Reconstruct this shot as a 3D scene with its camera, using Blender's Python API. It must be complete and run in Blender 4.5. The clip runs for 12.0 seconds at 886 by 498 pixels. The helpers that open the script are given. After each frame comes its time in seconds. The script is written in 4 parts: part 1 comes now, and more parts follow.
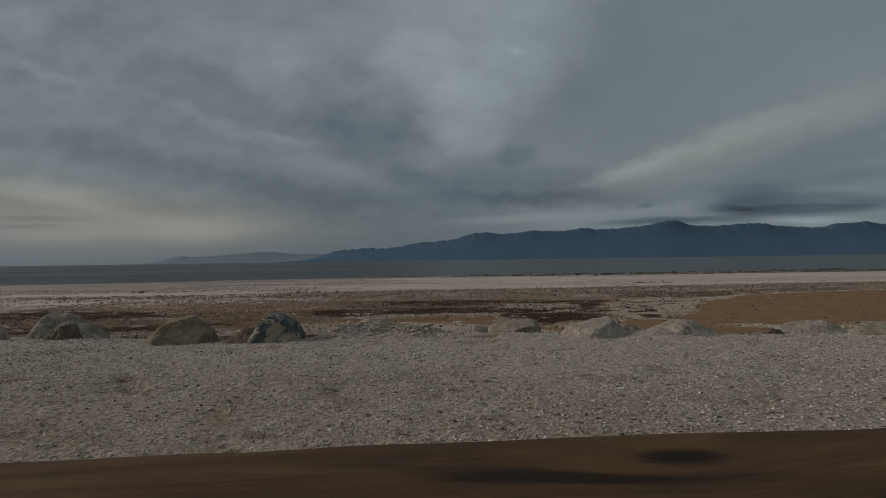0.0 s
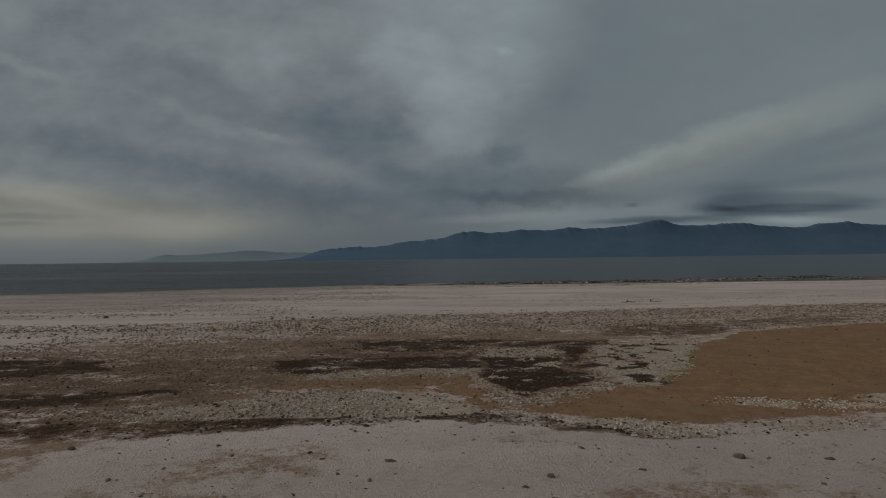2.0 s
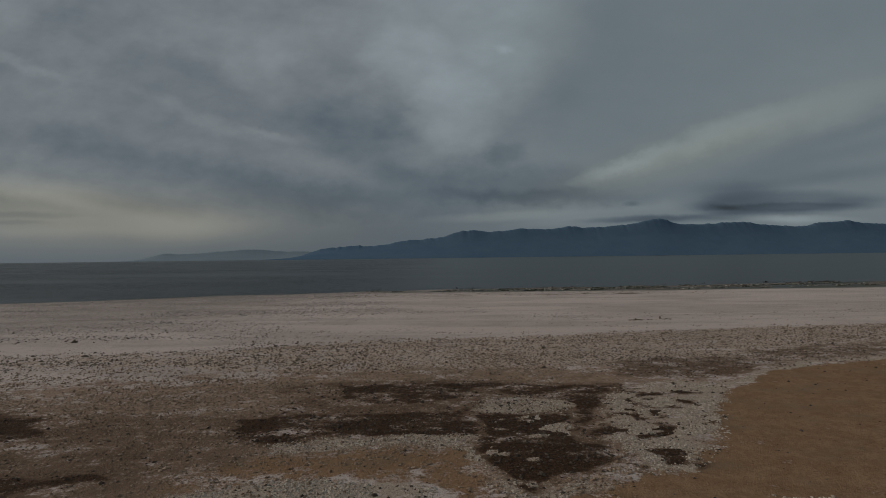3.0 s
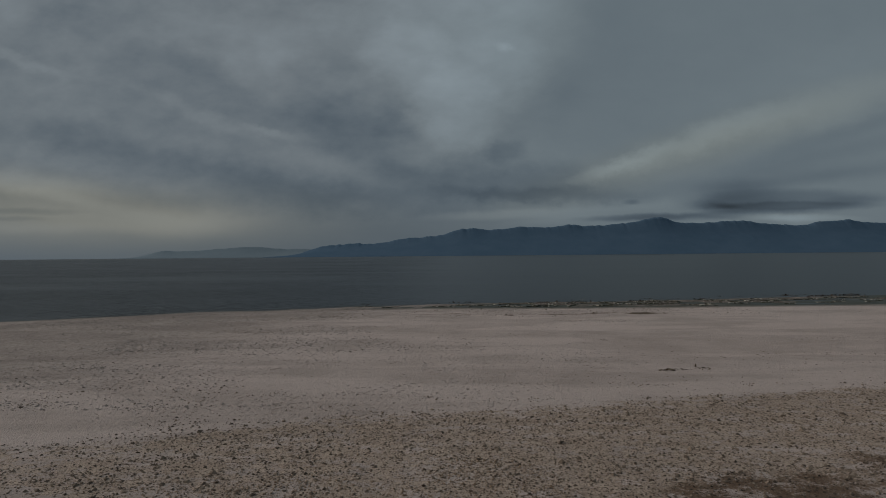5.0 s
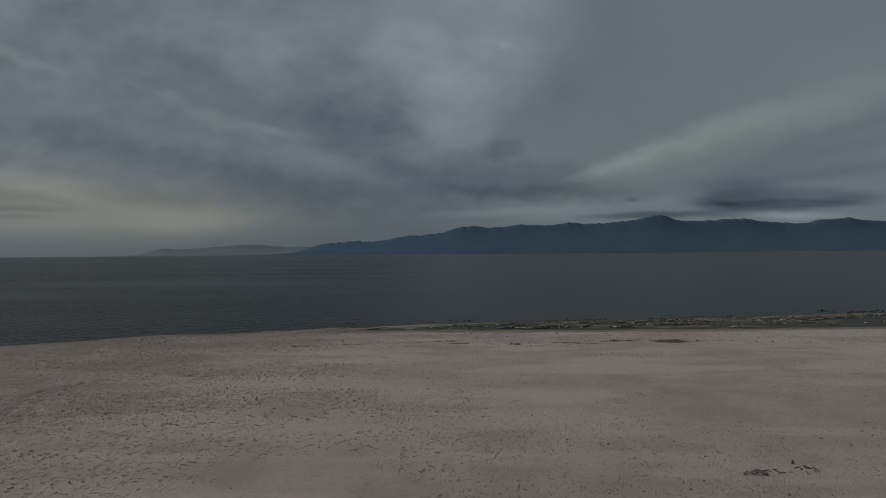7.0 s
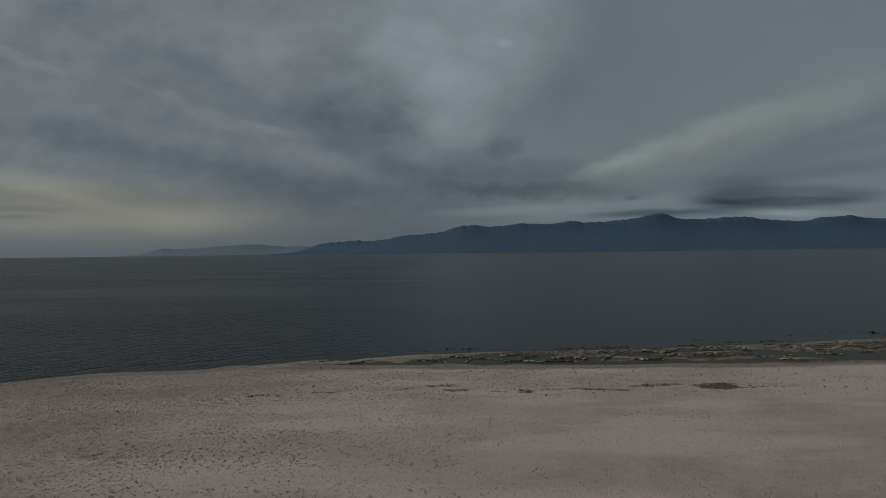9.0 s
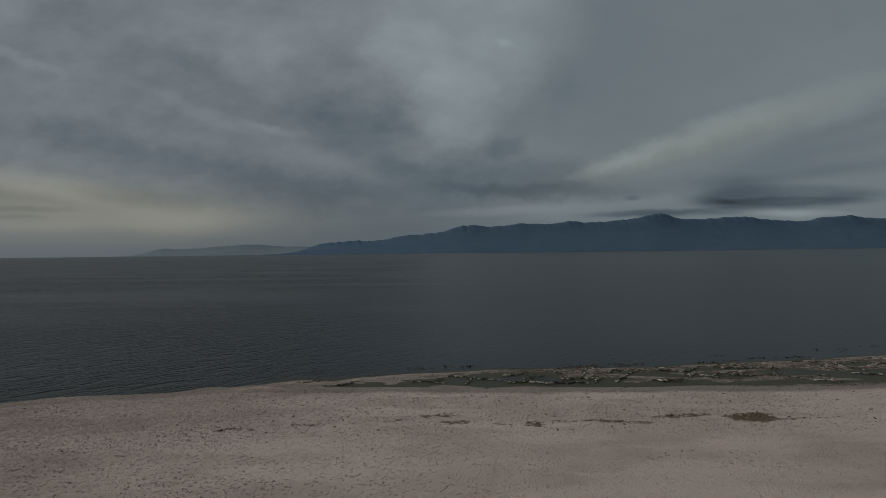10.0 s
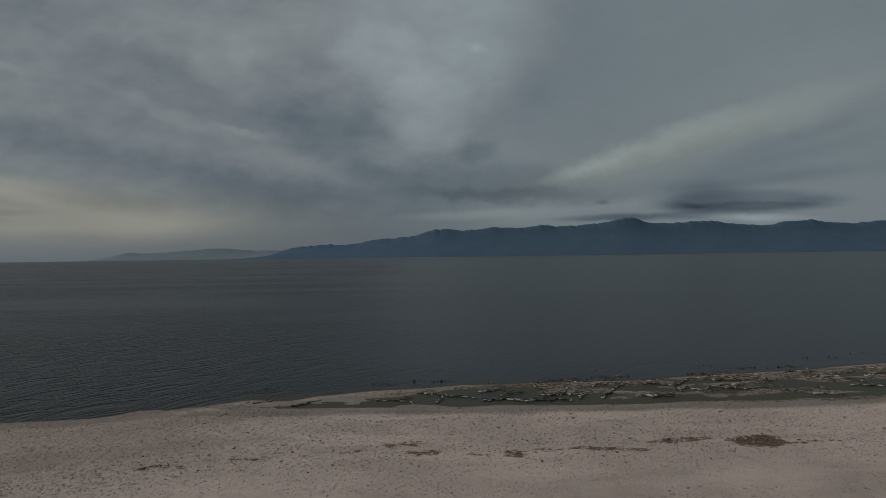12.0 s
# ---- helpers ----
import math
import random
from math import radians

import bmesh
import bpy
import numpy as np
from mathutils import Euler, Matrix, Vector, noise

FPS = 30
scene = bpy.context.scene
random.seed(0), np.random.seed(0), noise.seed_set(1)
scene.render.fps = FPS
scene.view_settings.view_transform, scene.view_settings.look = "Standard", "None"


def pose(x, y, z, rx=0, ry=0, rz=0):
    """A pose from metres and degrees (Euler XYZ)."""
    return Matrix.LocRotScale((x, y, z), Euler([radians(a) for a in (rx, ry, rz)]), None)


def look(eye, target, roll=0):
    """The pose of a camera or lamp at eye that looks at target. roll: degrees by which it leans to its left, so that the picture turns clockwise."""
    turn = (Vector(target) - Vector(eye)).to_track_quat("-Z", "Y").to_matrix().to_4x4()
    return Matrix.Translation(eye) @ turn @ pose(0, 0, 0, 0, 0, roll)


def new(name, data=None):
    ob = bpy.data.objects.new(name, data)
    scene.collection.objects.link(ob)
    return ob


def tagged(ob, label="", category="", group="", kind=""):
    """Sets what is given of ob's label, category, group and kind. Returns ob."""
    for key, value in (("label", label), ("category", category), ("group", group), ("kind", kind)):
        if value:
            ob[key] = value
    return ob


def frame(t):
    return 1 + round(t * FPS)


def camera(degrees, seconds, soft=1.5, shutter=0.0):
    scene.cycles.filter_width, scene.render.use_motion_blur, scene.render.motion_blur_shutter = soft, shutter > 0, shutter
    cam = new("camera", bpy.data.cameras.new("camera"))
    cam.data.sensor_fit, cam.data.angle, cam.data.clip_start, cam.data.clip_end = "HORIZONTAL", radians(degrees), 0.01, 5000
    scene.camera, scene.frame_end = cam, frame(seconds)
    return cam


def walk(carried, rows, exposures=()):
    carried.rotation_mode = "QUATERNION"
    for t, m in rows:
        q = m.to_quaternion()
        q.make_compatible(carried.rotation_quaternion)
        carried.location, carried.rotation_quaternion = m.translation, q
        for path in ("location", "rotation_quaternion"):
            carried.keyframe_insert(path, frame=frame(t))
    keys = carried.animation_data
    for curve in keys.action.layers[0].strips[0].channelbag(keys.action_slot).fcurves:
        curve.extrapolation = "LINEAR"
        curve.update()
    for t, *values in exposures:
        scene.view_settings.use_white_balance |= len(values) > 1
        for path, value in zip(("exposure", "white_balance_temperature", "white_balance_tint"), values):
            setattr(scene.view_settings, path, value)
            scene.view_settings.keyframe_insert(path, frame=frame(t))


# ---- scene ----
cam = camera(75.1, 12.0, soft=0.95)
PATH = [
    (0, (0.32, 2.068, 0.538), (0.266, 4.067, 0.576), -0.8),
    (0.5, (0.34, 2.115, 0.624), (0.298, 4.114, 0.661), -0.8),
    (1, (0.4, 2.224, 0.844), (0.382, 4.223, 0.881), -0.8),
    (1.5, (0.496, 2.541, 1.279), (0.483, 4.54, 1.314), -0.7),
    (2, (0.624, 3.255, 1.744), (0.612, 5.255, 1.777), -0.7),
    (2.5, (0.741, 4.192, 2.218), (0.73, 6.192, 2.249), -0.7),
    (3, (0.824, 5.32, 2.684), (0.812, 7.32, 2.713), -0.7),
    (3.5, (0.956, 6.665, 3.1), (0.944, 8.665, 3.126), -0.7),
    (5.5, (1.46, 13.422, 4.911), (1.449, 15.422, 4.93), -0.5),
    (6, (1.579, 15.636, 5.333), (1.569, 17.635, 5.349), -0.6),
    (6.5, (1.7, 17.872, 5.727), (1.689, 19.872, 5.741), -0.6),
    (7, (1.82, 20.13, 6.126), (1.809, 22.13, 6.139), -0.5),
    (9, (2.294, 29.442, 7.917), (2.282, 31.442, 7.926), -0.7),
    (9.5, (2.362, 31.861, 8.317), (2.35, 33.861, 8.326), -0.7),
    (10, (2.459, 34.205, 8.677), (2.447, 36.205, 8.686), -0.7),
    (10.5, (2.591, 36.382, 8.737), (2.585, 38.382, 8.75), -0.7),
    (11, (2.74, 37.817, 8.67), (2.748, 39.817, 8.686), -0.8),
    (11.5, (2.82, 38.538, 8.66), (2.871, 40.538, 8.68), -0.8),
    (12, (2.784, 38.867, 8.644), (2.866, 40.865, 8.665), -0.8),
]
EXPOSURES = [(0.0, 0.14, 6500, 10), (1.5, 0.03, 6550, 10), (3.5, 0.06, 6450, 10), (5.5, -0.09, 6330, 9.5), (7.0, -0.09, 6330, 9.5), (9.5, 0.0, 6480, 10), (11.0, 0.15, 6560, 10), (12.0, 0.16, 6560, 10)]
walk(cam, [(t, look(eye, target, roll)) for t, eye, target, roll in PATH], EXPOSURES)

# ---- light: an overcast sky, with a weak broad sun behind the cloud on the left ----
SUN_AZ, SUN_EL = -84.0, 25.0
sun_to = Vector((math.sin(radians(SUN_AZ)) * math.cos(radians(SUN_EL)),
                 math.cos(radians(SUN_AZ)) * math.cos(radians(SUN_EL)), math.sin(radians(SUN_EL))))
sun = new("sun", bpy.data.lights.new("sun", "SUN"))
sun.data.energy, sun.data.angle, sun.data.color = 1.50, radians(20), (1.0, 0.90, 0.79)
sun.matrix_world = look(sun_to * 50, (0, 0, 0))


class Nodes:
    """Short hand for shader node trees."""

    def __init__(self, tree):
        self.tree = tree
        tree.nodes.clear()

    def put(self, socket, value):
        if isinstance(value, bpy.types.NodeSocket):
            self.tree.links.new(value, socket)
        elif isinstance(value, (tuple, list)) and socket.type == "RGBA" and len(value) == 3:
            socket.default_value = (*value, 1)
        else:
            socket.default_value = value

    def add(self, kind, ins=None, **props):
        n = self.tree.nodes.new("ShaderNode" + kind)
        for key, value in props.items():
            setattr(n, key, value)
        for key, value in (ins or {}).items():
            self.put(n.inputs[key], value)
        return n

    def math(self, op, a, b=0.0, c=0.0, clamp=False):
        n = self.add("Math", {0: a, 1: b, 2: c}, operation=op)
        n.use_clamp = clamp
        return n.outputs[0]

    def vec(self, op, a, b=(0, 0, 0)):
        return self.add("VectorMath", {0: a, 1: b}, operation=op).outputs[0]

    def mix(self, fac, a, b, blend="MIX"):
        n = self.tree.nodes.new("ShaderNodeMix")
        n.data_type, n.blend_type = "RGBA", blend
        self.put(n.inputs[0], fac)
        self.put(n.inputs[6], a)
        self.put(n.inputs[7], b)
        return n.outputs[2]

    def ramp(self, fac, a, b, lo=0.0, hi=1.0, smooth=True):
        n = self.add("MapRange", {0: fac, 1: a, 2: b, 3: lo, 4: hi})
        n.interpolation_type = "SMOOTHSTEP" if smooth else "LINEAR"
        return n.outputs[0]

    def noise(self, vector, scale, detail=4.0, rough=0.55, warp=0.0, out=0):
        return self.add("TexNoise", {"Vector": vector, "Scale": scale, "Detail": detail, "Roughness": rough,
                                     "Distortion": warp}).outputs[out]

    def voronoi(self, vector, scale, out=0, feature="F1"):
        return self.add("TexVoronoi", {"Vector": vector, "Scale": scale}, feature=feature).outputs[out]


# pale gaps overhead and the slanting bright ray: bearing, height, half length, half width, turn, light, softness
GAPS = [
    (0.038, 0.442, 0.181, 0.1471, -3.5, 0.0621, 0.6), (-0.065, 0.344, 0.078, 0.0588, -34.5, 0.0299, 0.5), (0.012, 0.255, 0.078, 0.0608, -34.5, 0.0437, 0.6),
    (-0.013, 0.207, 0.059, 0.0294, -9.5, 0.0276, 0.8), (0.072, 0.314, 0.088, 0.0588, 20.5, 0.0253, 0.8), (0.098, 0.354, 0.013, 0.0088, 0.5, 0.0414, 0.9),
    (0.296, 0.153, 0.078, 0.0127, 19.5, 0.0483, 0.9), (0.419, 0.187, 0.167, 0.0216, 19.5, 0.0414, 1), (0.630, 0.242, 0.186, 0.0294, 16.5, 0.0299, 1),
    (0.680, 0.308, 0.196, 0.0490, 14.5, 0.0115, 1), (-0.300, 0.386, 0.186, 0.0686, -19.5, 0.0299, 1),
]
# pale slits low over the horizon: bearing, height, half length, half width, turn, light, softness
SLITS = [
    (0.114, 0.070, 0.137, 0.0078, 1.5, 0.036, 0.7), (0.217, 0.061, 0.088, 0.0069, 2.5, 0.02, 0.8), (0.589, 0.061, 0.108, 0.0059, -2.5, 0.05, 0.7),
    (0.604, 0.056, 0.039, 0.0069, -7.5, 0.026, 0.8), (0.334, 0.084, 0.108, 0.0088, 2.5, 0.018, 0.9), (-0.724, 0.130, 0.137, 0.0176, -8.5, 0.046, 0.9),
    (-0.578, 0.072, 0.196, 0.0196, -4.5, 0.03, 1), (-0.450, 0.057, 0.088, 0.0216, 0.5, 0.026, 1), (-0.715, 0.054, 0.147, 0.0098, -1.5, 0.022, 0.9),
    (-0.656, 0.104, 0.127, 0.0088, -11.5, 0.02, 0.9),
]
# bright broken streaks on the left deck: bearing, height, half length, half width, turn, light, softness
STREAKS = [
    (-0.742, 0.355, 0.069, 0.0098, -17.5, 0.03, 0.9), (-0.644, 0.328, 0.059, 0.0108, -13.5, 0.022, 1), (-0.522, 0.285, 0.059, 0.0098, -19.5, 0.014, 1),
    (-0.458, 0.260, 0.039, 0.0118, -19.5, 0.014, 1), (-0.385, 0.234, 0.059, 0.0118, -23.5, 0.022, 1), (-0.312, 0.216, 0.037, 0.0088, -13.5, 0.04, 0.8),
    (-0.350, 0.317, 0.054, 0.0196, -33.5, 0.022, 1), (-0.291, 0.356, 0.035, 0.0392, -19.5, 0.02, 1), (-0.751, 0.437, 0.059, 0.0255, 0.5, 0.024, 0.9),
    (-0.477, 0.387, 0.059, 0.0255, -19.5, 0.014, 1), (-0.222, 0.405, 0.035, 0.0294, 20.5, 0.014, 1),
]
# dark lumpy banks: bearing, height, half length, half width, turn, light, softness
BANKS = [
    (-0.169, 0.233, 0.103, 0.0451, -11.5, -0.044, 0.7), (-0.178, 0.336, 0.044, 0.0588, -59.5, -0.02, 0.9), (-0.136, 0.165, 0.078, 0.0216, -15.5, -0.026, 0.9),
    (-0.086, 0.247, 0.035, 0.0235, 40.5, -0.016, 0.8), (0.095, 0.182, 0.045, 0.0167, 8.5, -0.034, 0.6), (0.109, 0.129, 0.186, 0.0294, -2.5, -0.048, 1),
    (0.158, 0.101, 0.176, 0.0137, -1.5, -0.034, 0.8), (-0.146, 0.098, 0.294, 0.0255, -1.5, -0.04, 1), (-0.547, 0.186, 0.324, 0.0314, -10.5, -0.03, 1),
    (-0.352, 0.133, 0.186, 0.0294, -11.5, -0.022, 1), (-0.673, 0.418, 0.059, 0.0235, -13.5, -0.022, 0.9), (-0.438, 0.338, 0.088, 0.0235, -21.5, -0.022, 0.9),
]
# thin grey veils: bearing, height, half length, half width, turn, light, softness
VEILS = [
    (0.278, 0.381, 0.088, 0.1471, 6.5, -0.012, 1), (0.199, 0.293, 0.049, 0.0588, 20.5, -0.012, 1), (0.580, 0.152, 0.196, 0.0157, 12.5, -0.02, 1),
    (0.679, 0.205, 0.137, 0.0118, 16.5, -0.016, 1), (0.649, 0.134, 0.176, 0.0137, 4.5, -0.018, 1), (-0.088, 0.036, 0.255, 0.0333, 2.5, -0.034, 1),
    (-0.734, 0.084, 0.088, 0.0049, -1.5, -0.03, 0.8), (-0.754, 0.071, 0.059, 0.0039, 0.5, -0.02, 0.8), (-0.166, 0.061, 0.196, 0.0216, 0.5, -0.02, 1),
]
# the dark lens cloud over the range and its tails: bearing, height, half length, half width, turn, light, softness
LENS = [
    (0.511, 0.094, 0.088, 0.0255, 4.5, -0.0328, 0.7), (0.589, 0.087, 0.162, 0.0196, 0.5, -0.0492, 0.4), (0.599, 0.079, 0.142, 0.0078, -0.5, -0.0328, 0.4),
    (0.467, 0.079, 0.044, 0.0098, -7.5, -0.0279, 0.6), (0.697, 0.087, 0.059, 0.0069, 2.5, -0.0164, 0.8), (0.619, 0.125, 0.108, 0.0098, 6.5, -0.0131, 1),
    (0.501, 0.110, 0.059, 0.0157, 0.5, -0.0246, 0.9), (0.560, 0.098, 0.059, 0.0059, 0.5, 0.0131, 0.9), (0.334, 0.063, 0.098, 0.0059, 1.5, -0.0492, 0.6),
    (0.442, 0.064, 0.186, 0.0069, 1.5, -0.0369, 0.7), (0.323, 0.089, 0.013, 0.0039, 0.5, -0.041, 0.8), (0.491, 0.065, 0.059, 0.0059, 0.5, -0.0246, 0.9),
]

def build_world():
    world = bpy.data.worlds.new("overcast_sky")
    scene.world = world
    world.use_nodes = True
    k = Nodes(world.node_tree)
    way = k.add("TexCoord").outputs["Generated"]
    part_xyz = k.add("SeparateXYZ", {0: way}).outputs
    x, y, z = part_xyz[0], part_xyz[1], part_xyz[2]
    # bearing and height over the horizon, as slopes
    ahead = k.math("MAXIMUM", k.math("ABSOLUTE", y), 0.12)
    u, v = k.math("DIVIDE", x, ahead), k.math("DIVIDE", z, ahead)
    front = k.ramp(y, 0.05, 0.45)
    plane = k.add("CombineXYZ", {0: u, 1: v, 2: 0.0}).outputs[0]
    # the cloud deck, a flat layer seen in perspective: it gets finer and flatter towards the horizon
    den = k.math("ADD", k.math("MAXIMUM", z, 0.0), 0.16)
    deck = k.add("CombineXYZ", {0: k.math("DIVIDE", x, den), 1: k.math("DIVIDE", y, den), 2: 0.0}).outputs[0]
    big = k.noise(k.vec("ADD", deck, (3.7, 1.9, 0.4)), 0.9, 4, 0.5)
    tilted = k.add("Mapping", {0: plane, 2: (0, 0, radians(14)), 3: (1.0, 1.7, 1.0)}).outputs[0]
    lumps = k.noise(k.vec("ADD", tilted, (9.1, 4.3, 2.2)), 5.5, 6, 0.52)
    crumbs = k.noise(k.vec("ADD", tilted, (1.3, 7.7, 5.0)), 17.0, 5, 0.55)
    # edges waver at two scales
    wave = k.vec("SUBTRACT", k.noise(k.vec("MULTIPLY", plane, (1.0, 1.8, 1.0)), 6.0, 3, 0.5, 0.0, 1), (0.5, 0.5, 0.5))
    curl = k.vec("SUBTRACT", k.noise(k.vec("MULTIPLY", plane, (1.0, 1.5, 1.0)), 22.0, 5, 0.62, 0.0, 1), (0.5, 0.5, 0.5))
    bent = k.vec("ADD", plane, k.vec("ADD", k.vec("MULTIPLY", wave, (0.075, 0.040, 0.0)), k.vec("MULTIPLY", curl, (0.050, 0.034, 0.0))))
    slim = k.vec("ADD", plane, k.vec("ADD", k.vec("MULTIPLY", wave, (0.04, 0.008, 0.0)), k.vec("MULTIPLY", curl, (0.022, 0.009, 0.0))))

    def bank(uc, vc, ru, rv, turn, amount, soft=1.0, near=bent):
        """A cloud bank or a gap: an ellipse in the bearing plane with a soft edge."""
        m = k.add("Mapping", {0: near, 1: (uc, vc, 0), 2: (0, 0, radians(turn)), 3: (ru, rv, 1)}, vector_type="TEXTURE")
        d = k.add("VectorMath", {0: m.outputs[0]}, operation="LENGTH").outputs[1]
        return k.math("MULTIPLY", k.ramp(d, 1.0 + soft * 0.8, max(0.0, 1.0 - soft), 0.0, 1.0), amount)

    light = k.math("MULTIPLY_ADD", big, 0.024, 0.160)
    # the left and middle of the deck is lumpy, the right smooth
    lumpy = k.math("MULTIPLY", front, k.math("MULTIPLY", k.ramp(u, 0.26, 0.02, 0.16, 1.0), k.ramp(v, 0.04, 0.16, 0.1, 1.0)))
    rugged = k.math("ADD", k.math("MULTIPLY_ADD", lumps, 0.066, -0.033), k.math("MULTIPLY_ADD", crumbs, 0.070, -0.035))
    light = k.math("ADD", light, k.math("MULTIPLY", lumpy, rugged))
    aside = k.math("SUBTRACT", 1.0, front)
    light = k.math("ADD", light, k.math("MULTIPLY", aside, k.math("MULTIPLY_ADD", lumps, 0.08, -0.04)))
    total = 0.0
    for rows, near in ((GAPS, bent), (STREAKS, bent), (BANKS, bent), (VEILS, slim), (SLITS, slim), (LENS, slim)):
        for b in rows:
            total = k.math("ADD", bank(*b, near=near), total)
    light = k.math("ADD", light, k.math("MULTIPLY", total, front))
    light = k.math("MAXIMUM", light, 0.035)
    # an overcast sky is brighter overhead, and sinks into grey haze at the horizon
    light = k.math("MULTIPLY", light, k.math("MULTIPLY_ADD", k.ramp(z, 0.42, 1.0), 0.4, 1.0))
    light = k.math("MULTIPLY", light, k.ramp(v, -0.005, 0.06, 0.74, 1.0))
    tone = k.mix(k.ramp(light, 0.06, 0.20), (0.72, 0.96, 1.20), k.mix(k.ramp(u, -0.35, 0.35), (0.882, 1.005, 1.085), (0.835, 1.01, 1.095)))
    col = k.vec("MULTIPLY", tone, k.add("CombineXYZ", {0: light, 1: light, 2: light}).outputs[0])
    glow = k.math("ADD", bank(-0.60, 0.065, 0.42, 0.055, -2, 0.9, 1.0, slim), bank(-0.78, 0.125, 0.30, 0.035, -9, 0.6, 1.0, slim))
    glow = k.math("ADD", glow, bank(0.46, 0.190, 0.34, 0.035, 17, 0.5, 1.0, slim))
    col = k.mix(k.math("MULTIPLY", glow, front), col, k.vec("MULTIPLY", col, (1.19, 1.065, 0.89)))
    sky = k.add("TexSky", sky_type="NISHITA")
    sky.sun_disc, sky.sun_elevation, sky.sun_rotation = False, radians(SUN_EL), radians(SUN_AZ)
    sky.air_density, sky.dust_density = 1.4, 2.0
    clear = k.vec("MULTIPLY", sky.outputs[0], (0.05, 0.05, 0.05))
    bg = k.add("Background", {0: k.mix(0.98, clear, col), 1: 1.0})
    k.add("OutputWorld", {0: bg.outputs[0]})


build_world()


# ---- materials ----
def material(name):
    m = bpy.data.materials.new(name)
    m.use_nodes = True
    k = Nodes(m.node_tree)
    bsdf = k.add("BsdfPrincipled")
    k.add("OutputMaterial", {0: bsdf.outputs[0]})
    return m, k, bsdf


def bump(k, bsdf, height, distance, strength=1.0):
    b = k.add("Bump", {"Height": height, "Distance": distance, "Strength": strength})
    k.put(bsdf.inputs["Normal"], b.outputs[0])


def ground_material():
    m, k, bsdf = material("shell_beach")
    at = k.add("NewGeometry").outputs["Position"]
    one = k.add("Attribute", attribute_name="soil")
    two = k.add("Attribute", attribute_name="shore")
    a = k.add("SeparateColor", {0: one.outputs["Color"]}).outputs
    b = k.add("SeparateColor", {0: two.outputs["Color"]}).outputs
    orange, dark, salt, gravel = a[0], a[1], a[2], one.outputs["Alpha"]
    wet_shade, weed, near, brown = b[0], b[1], b[2], two.outputs["Alpha"]
    n1 = k.noise(at, 0.35, 5, 0.6)
    n2 = k.noise(at, 3.0, 6, 0.65)
    n3 = k.noise(at, 16.0, 5, 0.7)
    n4 = k.noise(at, 70.0, 4, 0.75)
    lines = k.noise(k.vec("MULTIPLY", at, (0.10, 0.30, 1.0)), 1.0, 4, 0.5, 0.4)
    speck = k.voronoi(at, 13.0)
    chips = k.noise(at, 38.0, 3, 0.6)
    n0 = k.noise(k.vec("MULTIPLY", at, (0.7, 1.2, 1.0)), 1.0, 4, 0.6)
    tiny = k.noise(at, 95.0, 3, 0.65)
    cell = k.add("SeparateColor", {0: k.voronoi(at, 13.0, 1)}).outputs[0]
    sand = k.mix(k.ramp(n1, 0.3, 0.7), (0.443, 0.384, 0.352), (0.527, 0.458, 0.425))
    sand = k.mix(k.ramp(lines, 0.42, 0.62), sand, (0.582, 0.507, 0.472))
    sand = k.mix(k.math("MULTIPLY", k.ramp(n2, 0.5, 0.75), 0.30), sand, (0.25, 0.20, 0.165))
    sand = k.mix(k.math("MULTIPLY", k.ramp(n3, 0.48, 0.72), 0.24), sand, (0.19, 0.15, 0.125))
    # shell grit by the bench and on the bank
    n5 = k.noise(at, 7.0, 4, 0.6)
    pit = k.noise(k.vec("MULTIPLY", at, (0.75, 1.0, 1.0)), 30.0, 4, 0.65)
    grit = k.mix(k.ramp(n4, 0.32, 0.68), (0.36, 0.32, 0.278), (0.74, 0.672, 0.602))
    grit = k.mix(k.ramp(chips, 0.52, 0.66, 0.0, 0.35), grit, (0.27, 0.232, 0.192))
    grit = k.mix(k.ramp(tiny, 0.56, 0.64, 0.0, 0.8), grit, (0.13, 0.108, 0.086))
    inland = k.math("ADD", k.add("SeparateXYZ", {0: at}).outputs[1], k.math("MULTIPLY_ADD", n0, 2.6, -1.3))
    soil = k.math("MULTIPLY", k.ramp(k.math("MULTIPLY_ADD", k.add("SeparateXYZ", {0: at}).outputs[0], 0.22, inland), 5.6, 3.4), k.ramp(n2, 0.30, 0.66, 0.25, 0.85))
    grit = k.mix(soil, grit, k.mix(k.ramp(chips, 0.35, 0.65), (0.20, 0.158, 0.113), (0.46, 0.385, 0.305)))
    stain = k.math("MULTIPLY", k.ramp(n5, 0.52, 0.66), k.ramp(n0, 0.42, 0.60, 0.1, 0.62))
    grit = k.mix(stain, grit, (0.235, 0.19, 0.142))
    # small pits, the shade inside them painted near-black
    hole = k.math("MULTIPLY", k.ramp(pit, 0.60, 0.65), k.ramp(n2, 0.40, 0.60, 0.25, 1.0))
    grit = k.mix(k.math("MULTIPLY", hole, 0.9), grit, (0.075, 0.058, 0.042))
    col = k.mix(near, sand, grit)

    def worn(mask, hard=0.2, small=0.5, large=0.9):
        w = k.math("MULTIPLY_ADD", n0, large * 2.4, -large * 1.2)
        w = k.math("ADD", w, k.math("MULTIPLY_ADD", n2, 2.6, -1.3))
        small = small * 3.2
        w = k.math("ADD", w, k.math("MULTIPLY_ADD", n3, small, -small / 2))
        return k.math("MULTIPLY", k.ramp(k.math("ADD", mask, k.math("MULTIPLY", w, k.ramp(mask, 0.0, 0.5))), 0.5 - hard, 0.5 + hard), k.ramp(mask, 0.0, 0.15))

